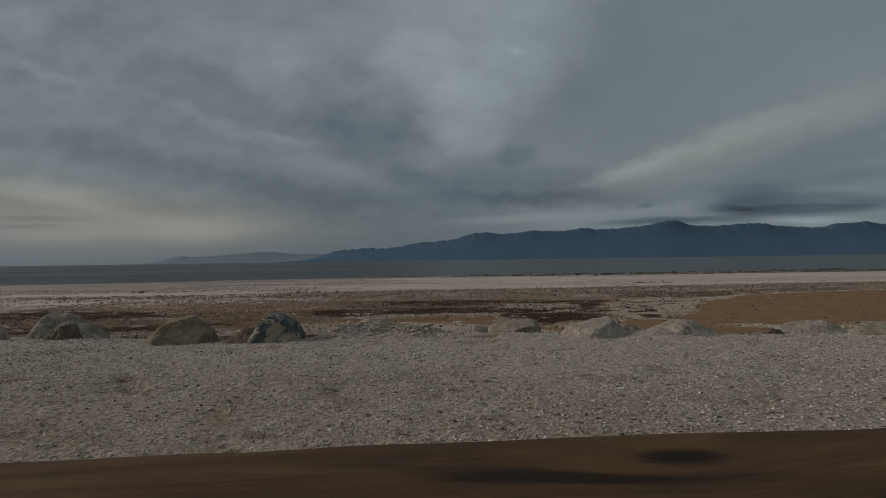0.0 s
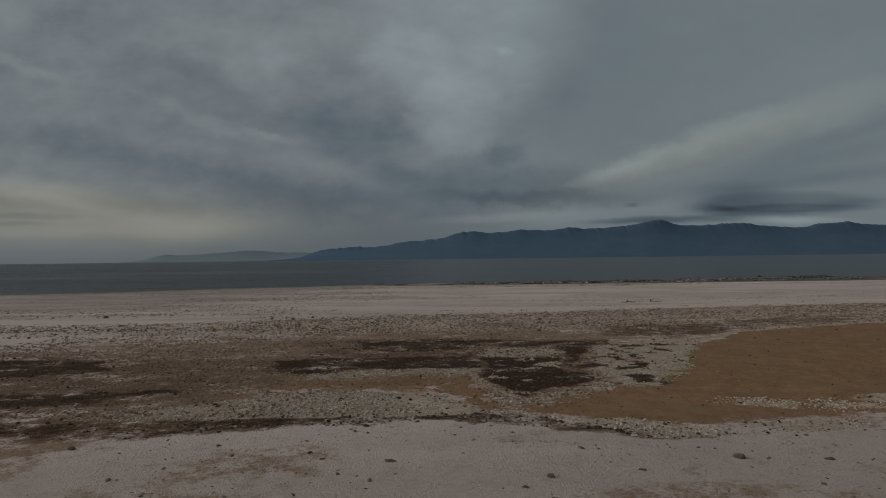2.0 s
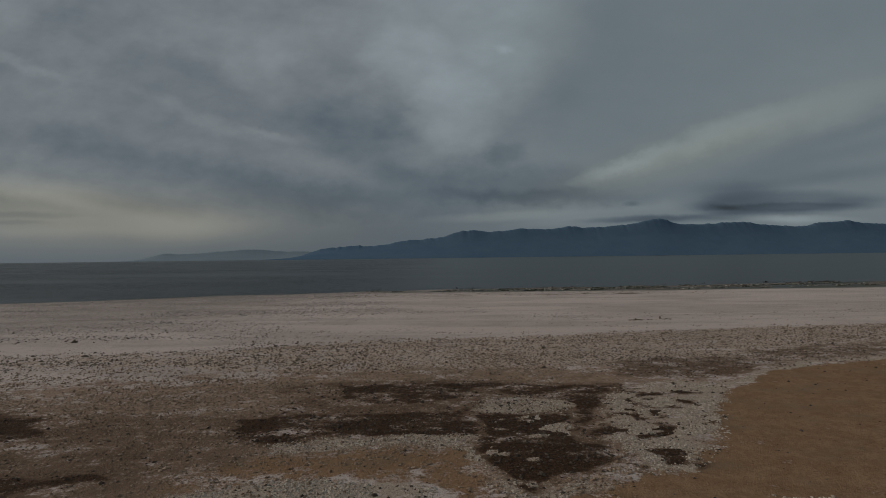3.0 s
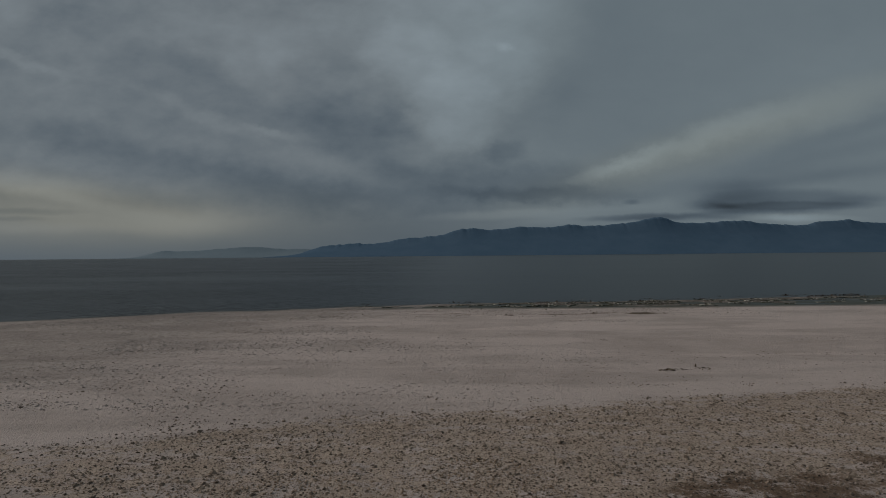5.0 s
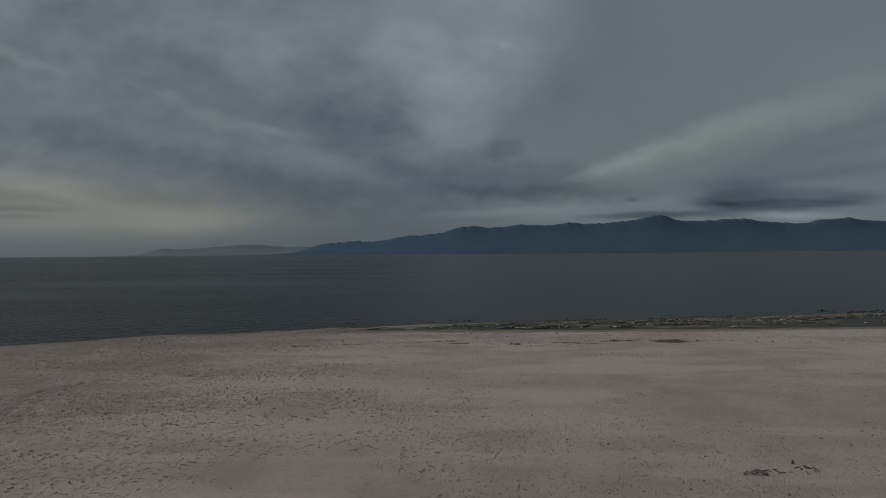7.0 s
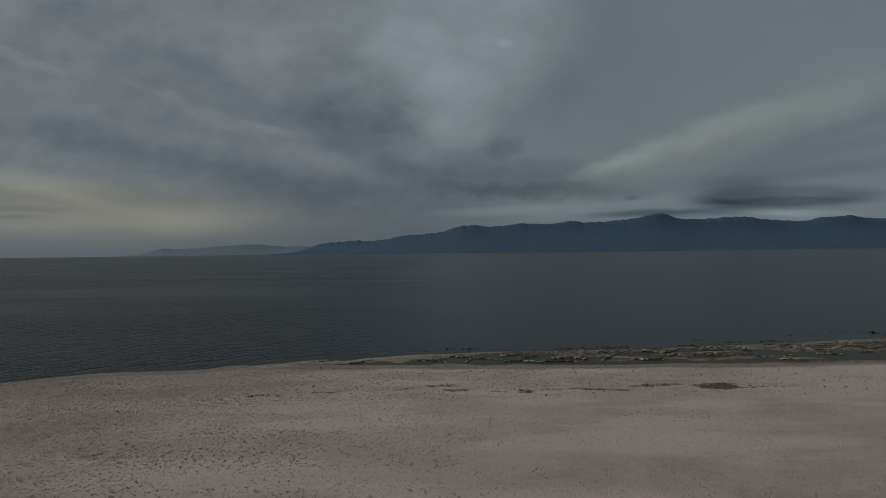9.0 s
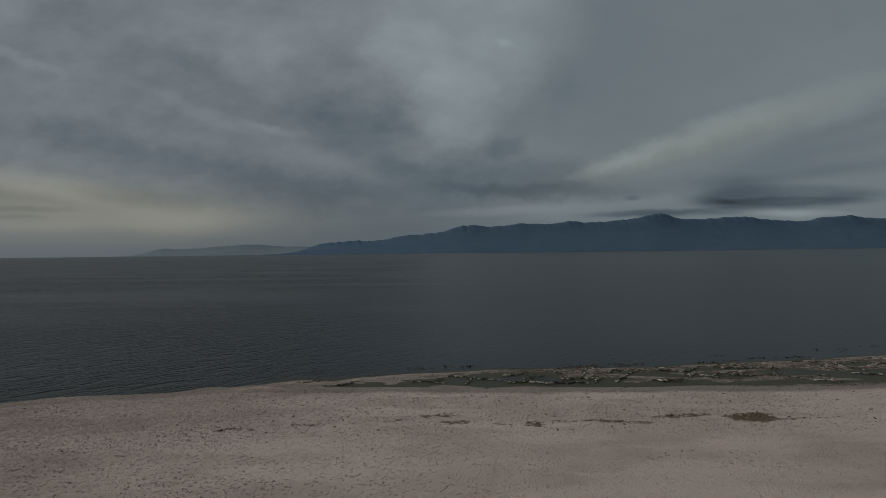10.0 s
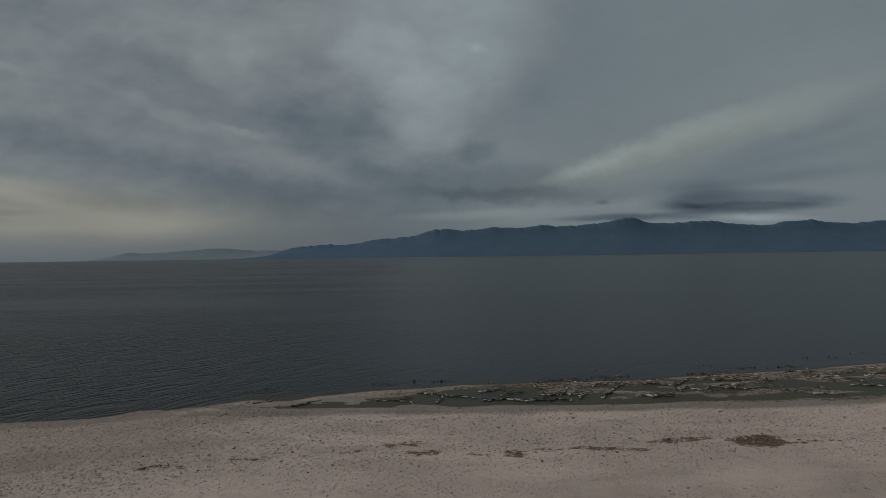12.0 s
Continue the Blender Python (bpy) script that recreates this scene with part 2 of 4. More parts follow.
    silt = k.mix(k.ramp(n2, 0.3, 0.7), (0.195, 0.134, 0.094), (0.350, 0.258, 0.190))
    silt = k.mix(k.math("MULTIPLY", k.ramp(n3, 0.5, 0.7), 0.5), silt, (0.11, 0.072, 0.048))
    col = k.mix(worn(brown, 0.35), col, silt)
    pebbly = k.mix(k.ramp(n2, 0.3, 0.7), (0.36, 0.285, 0.225), (0.55, 0.46, 0.385))
    chip = k.math("MULTIPLY", k.ramp(speck, 0.40, 0.30, 0.0, 0.8), k.ramp(cell, 0.55, 0.65))
    pebbly = k.mix(chip, pebbly, (0.062, 0.046, 0.036))
    pebbly = k.mix(k.math("MULTIPLY", k.ramp(speck, 0.40, 0.28), k.ramp(cell, 0.16, 0.10)), pebbly, (0.46, 0.41, 0.36))
    pebbly = k.mix(k.math("MULTIPLY", k.ramp(n3, 0.5, 0.66), 0.6), pebbly, (0.085, 0.064, 0.05))
    col = k.mix(worn(gravel, 0.3), col, pebbly)
    mud = k.mix(k.ramp(n2, 0.3, 0.7), (0.205, 0.124, 0.070), (0.275, 0.178, 0.106))
    mud = k.mix(k.math("MULTIPLY", k.ramp(n3, 0.48, 0.7), 0.55), mud, (0.085, 0.052, 0.031))
    mud = k.mix(k.math("MULTIPLY", k.ramp(n0, 0.46, 0.7), 0.6), mud, (0.20, 0.145, 0.095))
    col = k.mix(worn(k.math("MULTIPLY", orange, 1.45), 0.42), col, mud)
    umber = k.mix(k.ramp(n3, 0.32, 0.68), (0.066, 0.042, 0.028), (0.20, 0.138, 0.095))
    col = k.mix(k.math("MULTIPLY", worn(k.math("MULTIPLY", dark, 1.25), 0.42, 0.75), 0.9), col, umber)
    black = k.mix(k.ramp(n3, 0.35, 0.65), (0.028, 0.016, 0.010), (0.085, 0.052, 0.033))
    col = k.mix(worn(k.ramp(dark, 0.50, 0.95), 0.26, 1.1, 1.7), col, black)
    crust = k.mix(n3, (0.28, 0.228, 0.178), (0.56, 0.48, 0.395))
    crust = k.mix(k.ramp(n3, 0.56, 0.62, 0.0, 0.8), crust, (0.11, 0.082, 0.062))
    col = k.mix(worn(salt, 0.10, 1.3, 1.7), col, crust)
    col = k.mix(worn(weed, 0.25), col, k.mix(n3, (0.080, 0.060, 0.042), (0.20, 0.155, 0.110)))
    # small hollows trodden into the outer beach, in fields
    outer = k.ramp(k.add("SeparateXYZ", {0: at}).outputs[1], 28.0, 35.0)
    bent = k.vec("ADD", at, k.vec("MULTIPLY", k.noise(at, 1.4, 3, 0.5, 0.0, 1), (0.5, 0.5, 0.0)))
    bent = k.add("Mapping", {0: bent, 2: (0, 0, radians(50)), 3: (1.5, 0.85, 1.0)}, vector_type="TEXTURE").outputs[0]
    hollow = k.add("TexVoronoi", {"Vector": k.vec("MULTIPLY", bent, (1.0, 1.0, 0.0)), "Scale": 5.6, "Randomness": 1.0})
    some = k.ramp(k.add("SeparateColor", {0: hollow.outputs["Color"]}).outputs[0], 0.30, 0.42)
    field = k.ramp(k.noise(k.vec("MULTIPLY", at, (0.10, 0.22, 0.0)), 1.0, 4, 0.55), 0.39, 0.53)
    field = k.math("MULTIPLY", field, k.ramp(k.add("SeparateXYZ", {0: at}).outputs[0], 9.0, -6.0, 0.25, 1.0))
    field = k.math("MAXIMUM", field, k.math("MULTIPLY", k.ramp(k.add("SeparateXYZ", {0: at}).outputs[1], 62.0, 70.0), 0.75))
    pock = k.math("MULTIPLY", k.math("MULTIPLY", k.ramp(hollow.outputs["Distance"], 0.36, 0.16), some), k.math("MULTIPLY", field, outer))
    # shade in the hollows painted into the sand colour, besides the bump
    col = k.mix(k.math("MULTIPLY", pock, 0.55), col, (0.20, 0.163, 0.140))
    # darker tone for wet ground and for the shade painted on the left
    wet_dark = k.vec("MULTIPLY", col, (0.505, 0.485, 0.455))
    col = k.vec("MULTIPLY", col, (1.035, 0.985, 0.965))
    col = k.mix(k.ramp(k.math("ADD", wet_shade, k.math("MULTIPLY_ADD", n2, 0.4, -0.2)), 0.25, 0.75), col, wet_dark)
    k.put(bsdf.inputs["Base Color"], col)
    k.put(bsdf.inputs["Roughness"], k.math("MULTIPLY_ADD", wet_shade, -0.35, 0.97))
    k.put(bsdf.inputs["Specular IOR Level"], k.math("MULTIPLY_ADD", wet_shade, 0.22, 0.06))
    h = k.math("ADD", k.math("MULTIPLY", n3, k.math("MULTIPLY_ADD", near, -0.2, 0.45)), k.math("MULTIPLY", k.ramp(speck, 0.0, 0.55), k.math("MULTIPLY_ADD", near, -0.16, 0.2)))
    h = k.math("ADD", h, k.math("MULTIPLY", k.ramp(chips, 0.35, 0.65), 0.22))
    h = k.math("ADD", h, k.math("MULTIPLY", n4, k.math("MULTIPLY_ADD", near, 0.26, 0.12)))
    h = k.math("ADD", h, k.math("MULTIPLY", n2, k.math("MULTIPLY_ADD", near, -0.8, 1.1)))
    h = k.math("ADD", h, k.math("MULTIPLY", pock, -4.0))
    h = k.math("ADD", h, k.math("MULTIPLY", k.math("SUBTRACT", k.math("MULTIPLY", n5, 0.25), k.math("MULTIPLY", hole, 0.9)), near))
    calm = k.math("MULTIPLY_ADD", orange, -0.55, 1.0)
    bump(k, bsdf, k.math("MULTIPLY", h, calm), 0.06, 1.0)
    return m


def stuff_material(name, low, high, rough=0.9, scale=4.0):
    """Small pieces: each island has its own tone."""
    m, k, bsdf = material(name)
    geo = k.add("NewGeometry")
    own = geo.outputs["Random Per Island"]
    n = k.noise(geo.outputs["Position"], scale * 10, 4, 0.65)
    col = k.mix(own, low, high)
    col = k.mix(k.ramp(n, 0.35, 0.7), col, k.vec("MULTIPLY", col, (0.6, 0.58, 0.55)))
    k.put(bsdf.inputs["Base Color"], col)
    k.put(bsdf.inputs["Roughness"], rough)
    k.put(bsdf.inputs["Specular IOR Level"], 0.25)
    return m


def rock_material(name, low, high, patch=None, amount=0.5, patch_scale=5.0, grain=28.0):
    m, k, bsdf = material(name)
    at = k.add("TexCoord").outputs["Object"]
    n1 = k.noise(at, 4.0, 6, 0.6, 0.3)
    n2 = k.noise(at, grain, 6, 0.7)
    pits = k.voronoi(at, 46.0)
    col = k.mix(k.ramp(n1, 0.3, 0.7), low, high)
    col = k.mix(k.math("MULTIPLY", k.ramp(n2, 0.42, 0.7), 0.6), col, k.vec("MULTIPLY", col, (0.45, 0.42, 0.38)))
    crack = k.noise(at, 6.5, 3, 0.5, 1.2)
    crack = k.ramp(k.math("ABSOLUTE", k.math("SUBTRACT", crack, 0.5)), 0.0, 0.014)
    col = k.mix(k.math("MULTIPLY_ADD", crack, -0.14, 0.14), col, k.vec("MULTIPLY", col, (0.35, 0.32, 0.3)))
    if patch:
        edge = k.noise(at, patch_scale, 9, 0.74, 0.3)
        col = k.mix(k.ramp(edge, 0.985 - amount, 1.045 - amount), col, k.mix(n2, patch, tuple(c * 0.7 for c in patch)))
    k.put(bsdf.inputs["Base Color"], col)
    k.put(bsdf.inputs["Roughness"], 0.85)
    k.put(bsdf.inputs["Specular IOR Level"], 0.3)
    h = k.math("ADD", n2, k.math("ADD", k.math("MULTIPLY", pits, 0.4), k.math("MULTIPLY", n1, 0.9)))
    h = k.math("ADD", h, k.math("MULTIPLY", crack, 0.5))
    bump(k, bsdf, h, 0.018, 1.0)
    return m


def wood_material():
    m, k, bsdf = material("weathered_wood")
    at = k.add("TexCoord").outputs["Object"]
    knot = k.add("VectorMath", {0: k.vec("MULTIPLY", k.vec("SUBTRACT", at, (0.118, 0.097, 0.0)), (1.25, 2.6, 0.0))}, operation="LENGTH").outputs[1]
    push = k.ramp(knot, 0.13, 0.0, 0.0, 0.03)
    along = k.vec("ADD", at, k.add("CombineXYZ", {0: 0.0, 1: push, 2: 0.0}).outputs[0])
    grain = k.noise(k.vec("MULTIPLY", along, (1.6, 14.0, 14.0)), 3.0, 6, 0.6, 1.2)
    broad = k.noise(k.vec("MULTIPLY", along, (1.5, 9.0, 9.0)), 2.0, 4, 0.6, 0.8)
    fine = k.noise(k.vec("MULTIPLY", at, (3.0, 60.0, 60.0)), 5.0, 5, 0.7)
    col = k.mix(k.ramp(grain, 0.3, 0.7), (0.066, 0.037, 0.018), (0.118, 0.066, 0.030))
    col = k.mix(k.ramp(broad, 0.50, 0.85, 0.0, 0.7), col, (0.046, 0.028, 0.016))
    col = k.mix(k.math("MULTIPLY", fine, 0.3), col, (0.085, 0.058, 0.038))
    col = k.mix(k.ramp(knot, 0.040, 0.012), col, (0.018, 0.011, 0.007))
    gash = k.add("VectorMath", {0: k.vec("MULTIPLY", k.vec("SUBTRACT", along, (0.055, 0.084, 0.0)), (15.0, 95.0, 0.0))}, operation="LENGTH").outputs[1]
    col = k.mix(k.ramp(k.math("ADD", gash, k.math("MULTIPLY_ADD", grain, 1.2, -0.6)), 1.2, 0.5, 0.0, 0.85), col, (0.014, 0.009, 0.006))
    specks = k.voronoi(k.vec("MULTIPLY", at, (1.0, 2.6, 2.6)), 11.0)
    col = k.mix(k.ramp(specks, 0.12, 0.06, 0.0, 0.8), col, (0.022, 0.014, 0.010))
    stain = k.noise(k.vec("MULTIPLY", at, (2.0, 7.0, 7.0)), 2.4, 5, 0.6)
    col = k.mix(k.ramp(stain, 0.44, 0.62, 0.0, 0.62), col, (0.030, 0.019, 0.012))
    k.put(bsdf.inputs["Base Color"], col)
    k.put(bsdf.inputs["Roughness"], 0.85)
    k.put(bsdf.inputs["Specular IOR Level"], 0.12)
    bump(k, bsdf, k.math("ADD", grain, k.math("MULTIPLY", fine, 0.4)), 0.004, 0.8)
    return m


def branch_material():
    m, k, bsdf = material("barnacled_driftwood")
    at = k.add("TexCoord").outputs["Object"]
    n1 = k.noise(at, 2.6, 5, 0.6)
    n2 = k.noise(at, 22.0, 5, 0.7)
    col = k.mix(k.ramp(n2, 0.3, 0.7), (0.026, 0.025, 0.015), (0.085, 0.079, 0.048))
    white = k.mix(n2, (0.34, 0.315, 0.265), (0.66, 0.63, 0.56))
    col = k.mix(k.ramp(k.math("ADD", n1, k.math("MULTIPLY_ADD", n2, 0.4, -0.2)), 0.52, 0.60), col, white)
    k.put(bsdf.inputs["Base Color"], col)
    k.put(bsdf.inputs["Roughness"], 0.85)
    bump(k, bsdf, k.math("ADD", n2, k.voronoi(at, 30.0)), 0.03, 1.0)
    return m


def water_material():
    m, k, bsdf = material("lake_water")
    at = k.add("NewGeometry").outputs["Position"]
    shallow = k.add("Attribute", attribute_name="shallow").outputs["Fac"]
    drift = k.noise(k.vec("MULTIPLY", at, (0.02, 0.06, 1.0)), 1.0, 4, 0.5, 0.5)
    col = k.mix(k.ramp(drift, 0.35, 0.65), (0.0060, 0.0095, 0.0130), (0.0095, 0.0140, 0.0175))
    col = k.mix(shallow, col, (0.060, 0.058, 0.036))
    k.put(bsdf.inputs["Base Color"], col)
    k.put(bsdf.inputs["IOR"], 1.333)
    k.put(bsdf.inputs["Roughness"], k.math("MULTIPLY_ADD", shallow, 0.15, 0.32))
    k.put(bsdf.inputs["Specular IOR Level"], k.math("MULTIPLY_ADD", shallow, -0.24, 0.41))
    turn = k.add("Mapping", {0: at, 2: (0, 0, radians(46)), 3: (2.6, 1.0, 1.0)}, vector_type="TEXTURE")
    w1 = k.math("MULTIPLY", k.math("ABSOLUTE", k.math("SUBTRACT", k.noise(turn.outputs[0], 0.8, 3, 0.5, 0.6), 0.5)), -2.2)
    w2 = k.noise(turn.outputs[0], 4.2, 3, 0.55, 0.3)
    gusts = k.ramp(k.noise(k.vec("MULTIPLY", at, (0.010, 0.035, 1.0)), 1.0, 3, 0.5), 0.35, 0.62, 0.25, 1.0)
    breeze = k.math("MULTIPLY", gusts, k.ramp(k.add("SeparateXYZ", {0: at}).outputs[0], 14.0, -40.0, 0.22, 2.4))
    breeze = k.math("MULTIPLY", breeze, k.math("MULTIPLY_ADD", shallow, -0.93, 1.0))
    h = k.math("MULTIPLY", k.math("ADD", w1, k.math("MULTIPLY", w2, 0.22)), breeze)
    bump(k, bsdf, h, 0.34, 0.75)
    return m


def mountain_material(name, low, high):
    m, k, bsdf = material(name)
    at = k.add("NewGeometry").outputs["Position"]
    n = k.noise(k.vec("MULTIPLY", at, (1.0, 1.0, 2.5)), 0.006, 6, 0.6)
    n2 = k.noise(k.vec("MULTIPLY", at, (1.0, 0.4, 1.6)), 0.03, 5, 0.6)
    col = k.mix(k.ramp(n, 0.3, 0.7), low, high)
    col = k.mix(k.math("MULTIPLY", n2, 0.35), col, k.vec("MULTIPLY", col, (0.7, 0.74, 0.8)))
    k.put(bsdf.inputs["Base Color"], col)
    k.put(bsdf.inputs["Roughness"], 1.0)
    k.put(bsdf.inputs["Specular IOR Level"], 0.0)
    return m


GROUND = ground_material()
WATER = water_material()
WOOD = wood_material()
BRANCH = branch_material()
ROCK_TAN = rock_material("tan_rock", (0.19, 0.145, 0.095), (0.37, 0.29, 0.195), (0.44, 0.38, 0.29), 0.40)
ROCK_DARK = rock_material("dark_blue_grey_rock", (0.066, 0.080, 0.088), (0.125, 0.145, 0.150), (0.42, 0.34, 0.24), 0.50, 8.0)
ROCK_PALE = rock_material("crusted_grey_rock", (0.285, 0.240, 0.196), (0.435, 0.380, 0.315), (0.53, 0.47, 0.40), 0.44, 7.0)
ROCK_OLIVE = rock_material("olive_rock", (0.205, 0.172, 0.132), (0.36, 0.312, 0.245), (0.50, 0.44, 0.35), 0.42, 6.0)
ROCK_BROWN = rock_material("brown_stone", (0.11, 0.078, 0.055), (0.24, 0.18, 0.13), (0.30, 0.25, 0.20), 0.40, 6.0)
# blue and pale slopes: distance haze painted into the base colours
RANGE = mountain_material("haze_blue_mountain_slope", (0.086, 0.138, 0.196), (0.098, 0.150, 0.210))
HILLS = mountain_material("haze_pale_hill_slope", (0.205, 0.252, 0.284), (0.220, 0.266, 0.298))


# ---- noise on arrays ----
def lattice(ix, iy, seed):
    h = (ix.astype(np.int64) * 374761393 + iy.astype(np.int64) * 668265263 + seed * 974634221) & 0xFFFFFFFF
    h = ((h ^ (h >> 13)) * 1274126177) & 0xFFFFFFFF
    h = h ^ (h >> 16)
    return (h & 0xFFFF) / 65535.0


def vnoise(x, y, seed=0):
    ix, iy = np.floor(x), np.floor(y)
    fx, fy = x - ix, y - iy
    fx, fy = fx * fx * (3 - 2 * fx), fy * fy * (3 - 2 * fy)
    a = lattice(ix, iy, seed) * (1 - fx) + lattice(ix + 1, iy, seed) * fx
    b = lattice(ix, iy + 1, seed) * (1 - fx) + lattice(ix + 1, iy + 1, seed) * fx
    return a * (1 - fy) + b * fy


def fbm(x, y, seed=0, octaves=4, rough=0.5):
    total, size, amp = 0.0, 0.0, 1.0
    for i in range(octaves):
        total = total + amp * vnoise(x * 2 ** i + 17.3 * i, y * 2 ** i - 9.1 * i, seed + i)
        size += amp
        amp *= rough
    return total / size - 0.5


def step(a, b, v):
    s = np.clip((v - a) / (b - a), 0, 1)
    return s * s * (3 - 2 * s)


def along(x, *pairs):
    return np.interp(x, [p[0] for p in pairs], [p[1] for p in pairs])


def blot(x, y, cx, cy, rx, ry, turn=0.0):
    c, s = math.cos(radians(turn)), math.sin(radians(turn))
    dx, dy = x - cx, y - cy
    return step(1.35, 0.55, np.hypot((dx * c + dy * s) / rx, (dy * c - dx * s) / ry))


def stripe(x, y, mid, half, x0, x1, fade=0.8):
    """A band round the line y = mid, half wide, between x0 and x1."""
    inside = step(x0 - fade, x0 + fade, x) * step(x1 + fade, x1 - fade, x)
    return step(1.35, 0.55, np.abs(y - mid) / np.maximum(half, 0.01)) * inside


# ---- the lie of the land ----
WATER_Z = -1.73
MOUNDS = [(-0.62, 6.58, 0.17, 0.2, 0.08), (-0.36, 6.70, 0.24, 0.2, 0.11), (0.0, 6.66, 0.20, 0.2, 0.08), (0.62, 6.60, 0.40, 0.22, 0.03), 
          (1.78, 6.42, 0.24, 0.18, 0.06), (2.45, 6.22, 0.3, 0.2, 0.035), (-2.55, 6.32, 0.45, 0.25, 0.03)]


def near_shore(x):
    return along(x, (-4000, -200), (-400, -60), (-60, 59), (-41, 67.8), (-27, 76.2), (-21.7, 77.3), (-18.2, 78.0), (-14.8, 79.1), (-10.7, 79.1), (-2.6, 78.6), (9.3, 78.0), (27, 78.0), (36, 78.4), (80, 79.5), (400, 100), (4000, 300))


def bar_line(x):
    return along(x, (-17, 79.5), (-12, 80.0), (-9.4, 81.4), (-6.8, 80.9), (-4.5, 82.3), (-1, 83.0), (2.6, 83.6), (6, 84.7), (12, 84.6), (20, 84.6), (27.7, 86.2), (33, 86.8), (36, 87.5), (47, 90), (80, 95), (400, 118), (4000, 330))


def dents(x, y):
    """Trodden hollows in the shell grit by the bench."""
    d = step(0.05, 0.20, fbm(x * 4.2, y * 5.0, 81, 3, 0.6)) * (0.3 + 0.7 * step(-0.12, 0.10, fbm(x * 0.7 + 3, y * 0.9, 82, 2)))
    return d * step(7.0, 6.2, y) * step(-20, 0, y)


def reach(x, y, way):
    """The distance from x, y to a line of points."""
    far = np.full(np.shape(x), 1e9)
    for (ax, ay), (bx, by) in zip(way, way[1:]):
        dx, dy = bx - ax, by - ay
        h = np.clip(((x - ax) * dx + (y - ay) * dy) / (dx * dx + dy * dy), 0, 1)
        far = np.minimum(far, np.hypot(x - ax - h * dx, y - ay - h * dy))
    return far


RUTS = [(-18.0, 46.0), (-18.8, 47.8), (-20.0, 50.2), (-20.4, 51.8), (-19.9, 53.6), (-18.3, 55.4), (-16.4, 56.2), (-13.3, 55.6), (-10.0, 55.0)]
DRAG = [(-11.5, 44.8), (-8.5, 45.9), (-4.5, 46.9), (-0.8, 47.3), (2.5, 47.4)]


def track(x, y):
    """Old wheel ruts that curl round on the outer beach, and a long faint drag line."""
    broken = 0.45 + 0.55 * step(-0.1, 0.1, fbm(x * 0.7, y * 0.9, 52, 3))
    ruts = step(0.32, 0.10, np.abs(reach(x, y, RUTS) - 0.42)) * step(-9.5, -13.5, x)
    drag = step(0.26, 0.08, reach(x, y + 0.3 * fbm(x * 0.4, y * 0.4, 53, 3), DRAG))
    return np.maximum(ruts, 0.8 * drag) * broken


def land(x, y):
    """The height of the ground at x, y."""
    ns = near_shore(x) + 0.9 * fbm(x * 0.25, y * 0.25, 5, 4)
    yy = y - (ns - 79.0) * step(35, 76, y)
    crest = 6.78 + 0.35 * fbm(x * 0.8, x * 0 + 3.0, 6, 3) + along(x, (-3, 0.25), (-1.7, 0.0), (0.7, 0.1), (3, 0.0))
    d = y - crest
    z = along(yy, (9, -0.76), (12, -0.80), (16, -0.83), (25, -0.86), (37, -1.05), (50, -1.35), (62, -1.46), (72, -1.55), (79, -1.73), (82, -1.86), (100, -2.6), (200, -4))
    bank_z = along(d, (-4, 0.03), (-2, 0.03), (-0.6, -0.045), (0.0, -0.085), (0.5, -0.24), (1.4, -0.60), (2.4, -0.75), (4, -0.78))
    z = np.where(d < 4.0, np.maximum(bank_z, np.where(d < 2.0, -9.0, z)) * (1 - step(2.0, 4.0, d)) + z * step(2.0, 4.0, d), z)
    for mx, my, rx, ry, h in MOUNDS:
        z = z + h * np.exp(-((x - mx) / rx) ** 2 - ((y - my) / ry) ** 2)
    near = step(7.5, 6.0, y) * step(-30, -4, y)
    z = z + near * (0.030 * fbm(x * 2.2, y * 2.2, 11, 4) + 0.020 * fbm(x * 9, y * 9, 12, 4, 0.6)) - 0.020 * dents(x, y) * near
    mudflat = step(11, 13, y) * step(34, 24, y)
    z = z + mudflat * (0.06 * fbm(x * 0.5, y * 0.5, 13, 3) + 0.035 * fbm(x * 3.0, y * 3.0, 14, 3) * (1 - soils(x, y, False)[0]))
    far = step(26, 36, y) * step(80, 70, yy)
    z = z - 0.10 * track(x, y)
    z = z + far * (0.10 * fbm(x * 0.05, y * 0.22, 15, 3) + 0.05 * fbm(x * 0.4, y * 0.7, 16, 3))
    spit = step(-19, -13, x) * step(14, -2, x) * step(-2.0, 0.5, y - ns) * step(0.8, -0.6, y - bar_line(x))
    z = z * (1 - spit) + spit * np.maximum(z, WATER_Z + 0.014 + 0.22 * fbm(x * 0.35, y * 0.8, 24, 4))
    lagoon = step(-7.0, 12.0, x + 5.0 * fbm(x * 0.3, y * 0.5, 26, 3)) * step(0, 2.0, y - ns) * step(1.5, -0.5, y - bar_line(x))
    ridges = 0.16 * (0.16 - np.abs(fbm(x * 0.11, y * 0.34, 17, 3))) / 0.16 + 0.07 * fbm(x * 0.8, y * 0.9, 18, 3)
    z = z * (1 - lagoon) + lagoon * np.minimum(WATER_Z - 0.075 + 0.11 * fbm(x * 0.5, y * 0.9, 27, 4) + ridges * 0.8, WATER_Z + 0.06)
    bar = step(-18, -13, x) * np.exp(-((y - bar_line(x) + 0.5 + 0.9 * fbm(x * 0.22, x * 0, 19, 3)) / (0.75 + 1.5 * np.abs(fbm(x * 0.15, x * 0 + 4, 20, 2)))) ** 2)
    bar_top = WATER_Z + 0.045 + 0.20 * fbm(x * 0.30, y * 0.5, 21, 4)
    z = z * (1 - bar) + np.maximum(z, bar_top) * bar
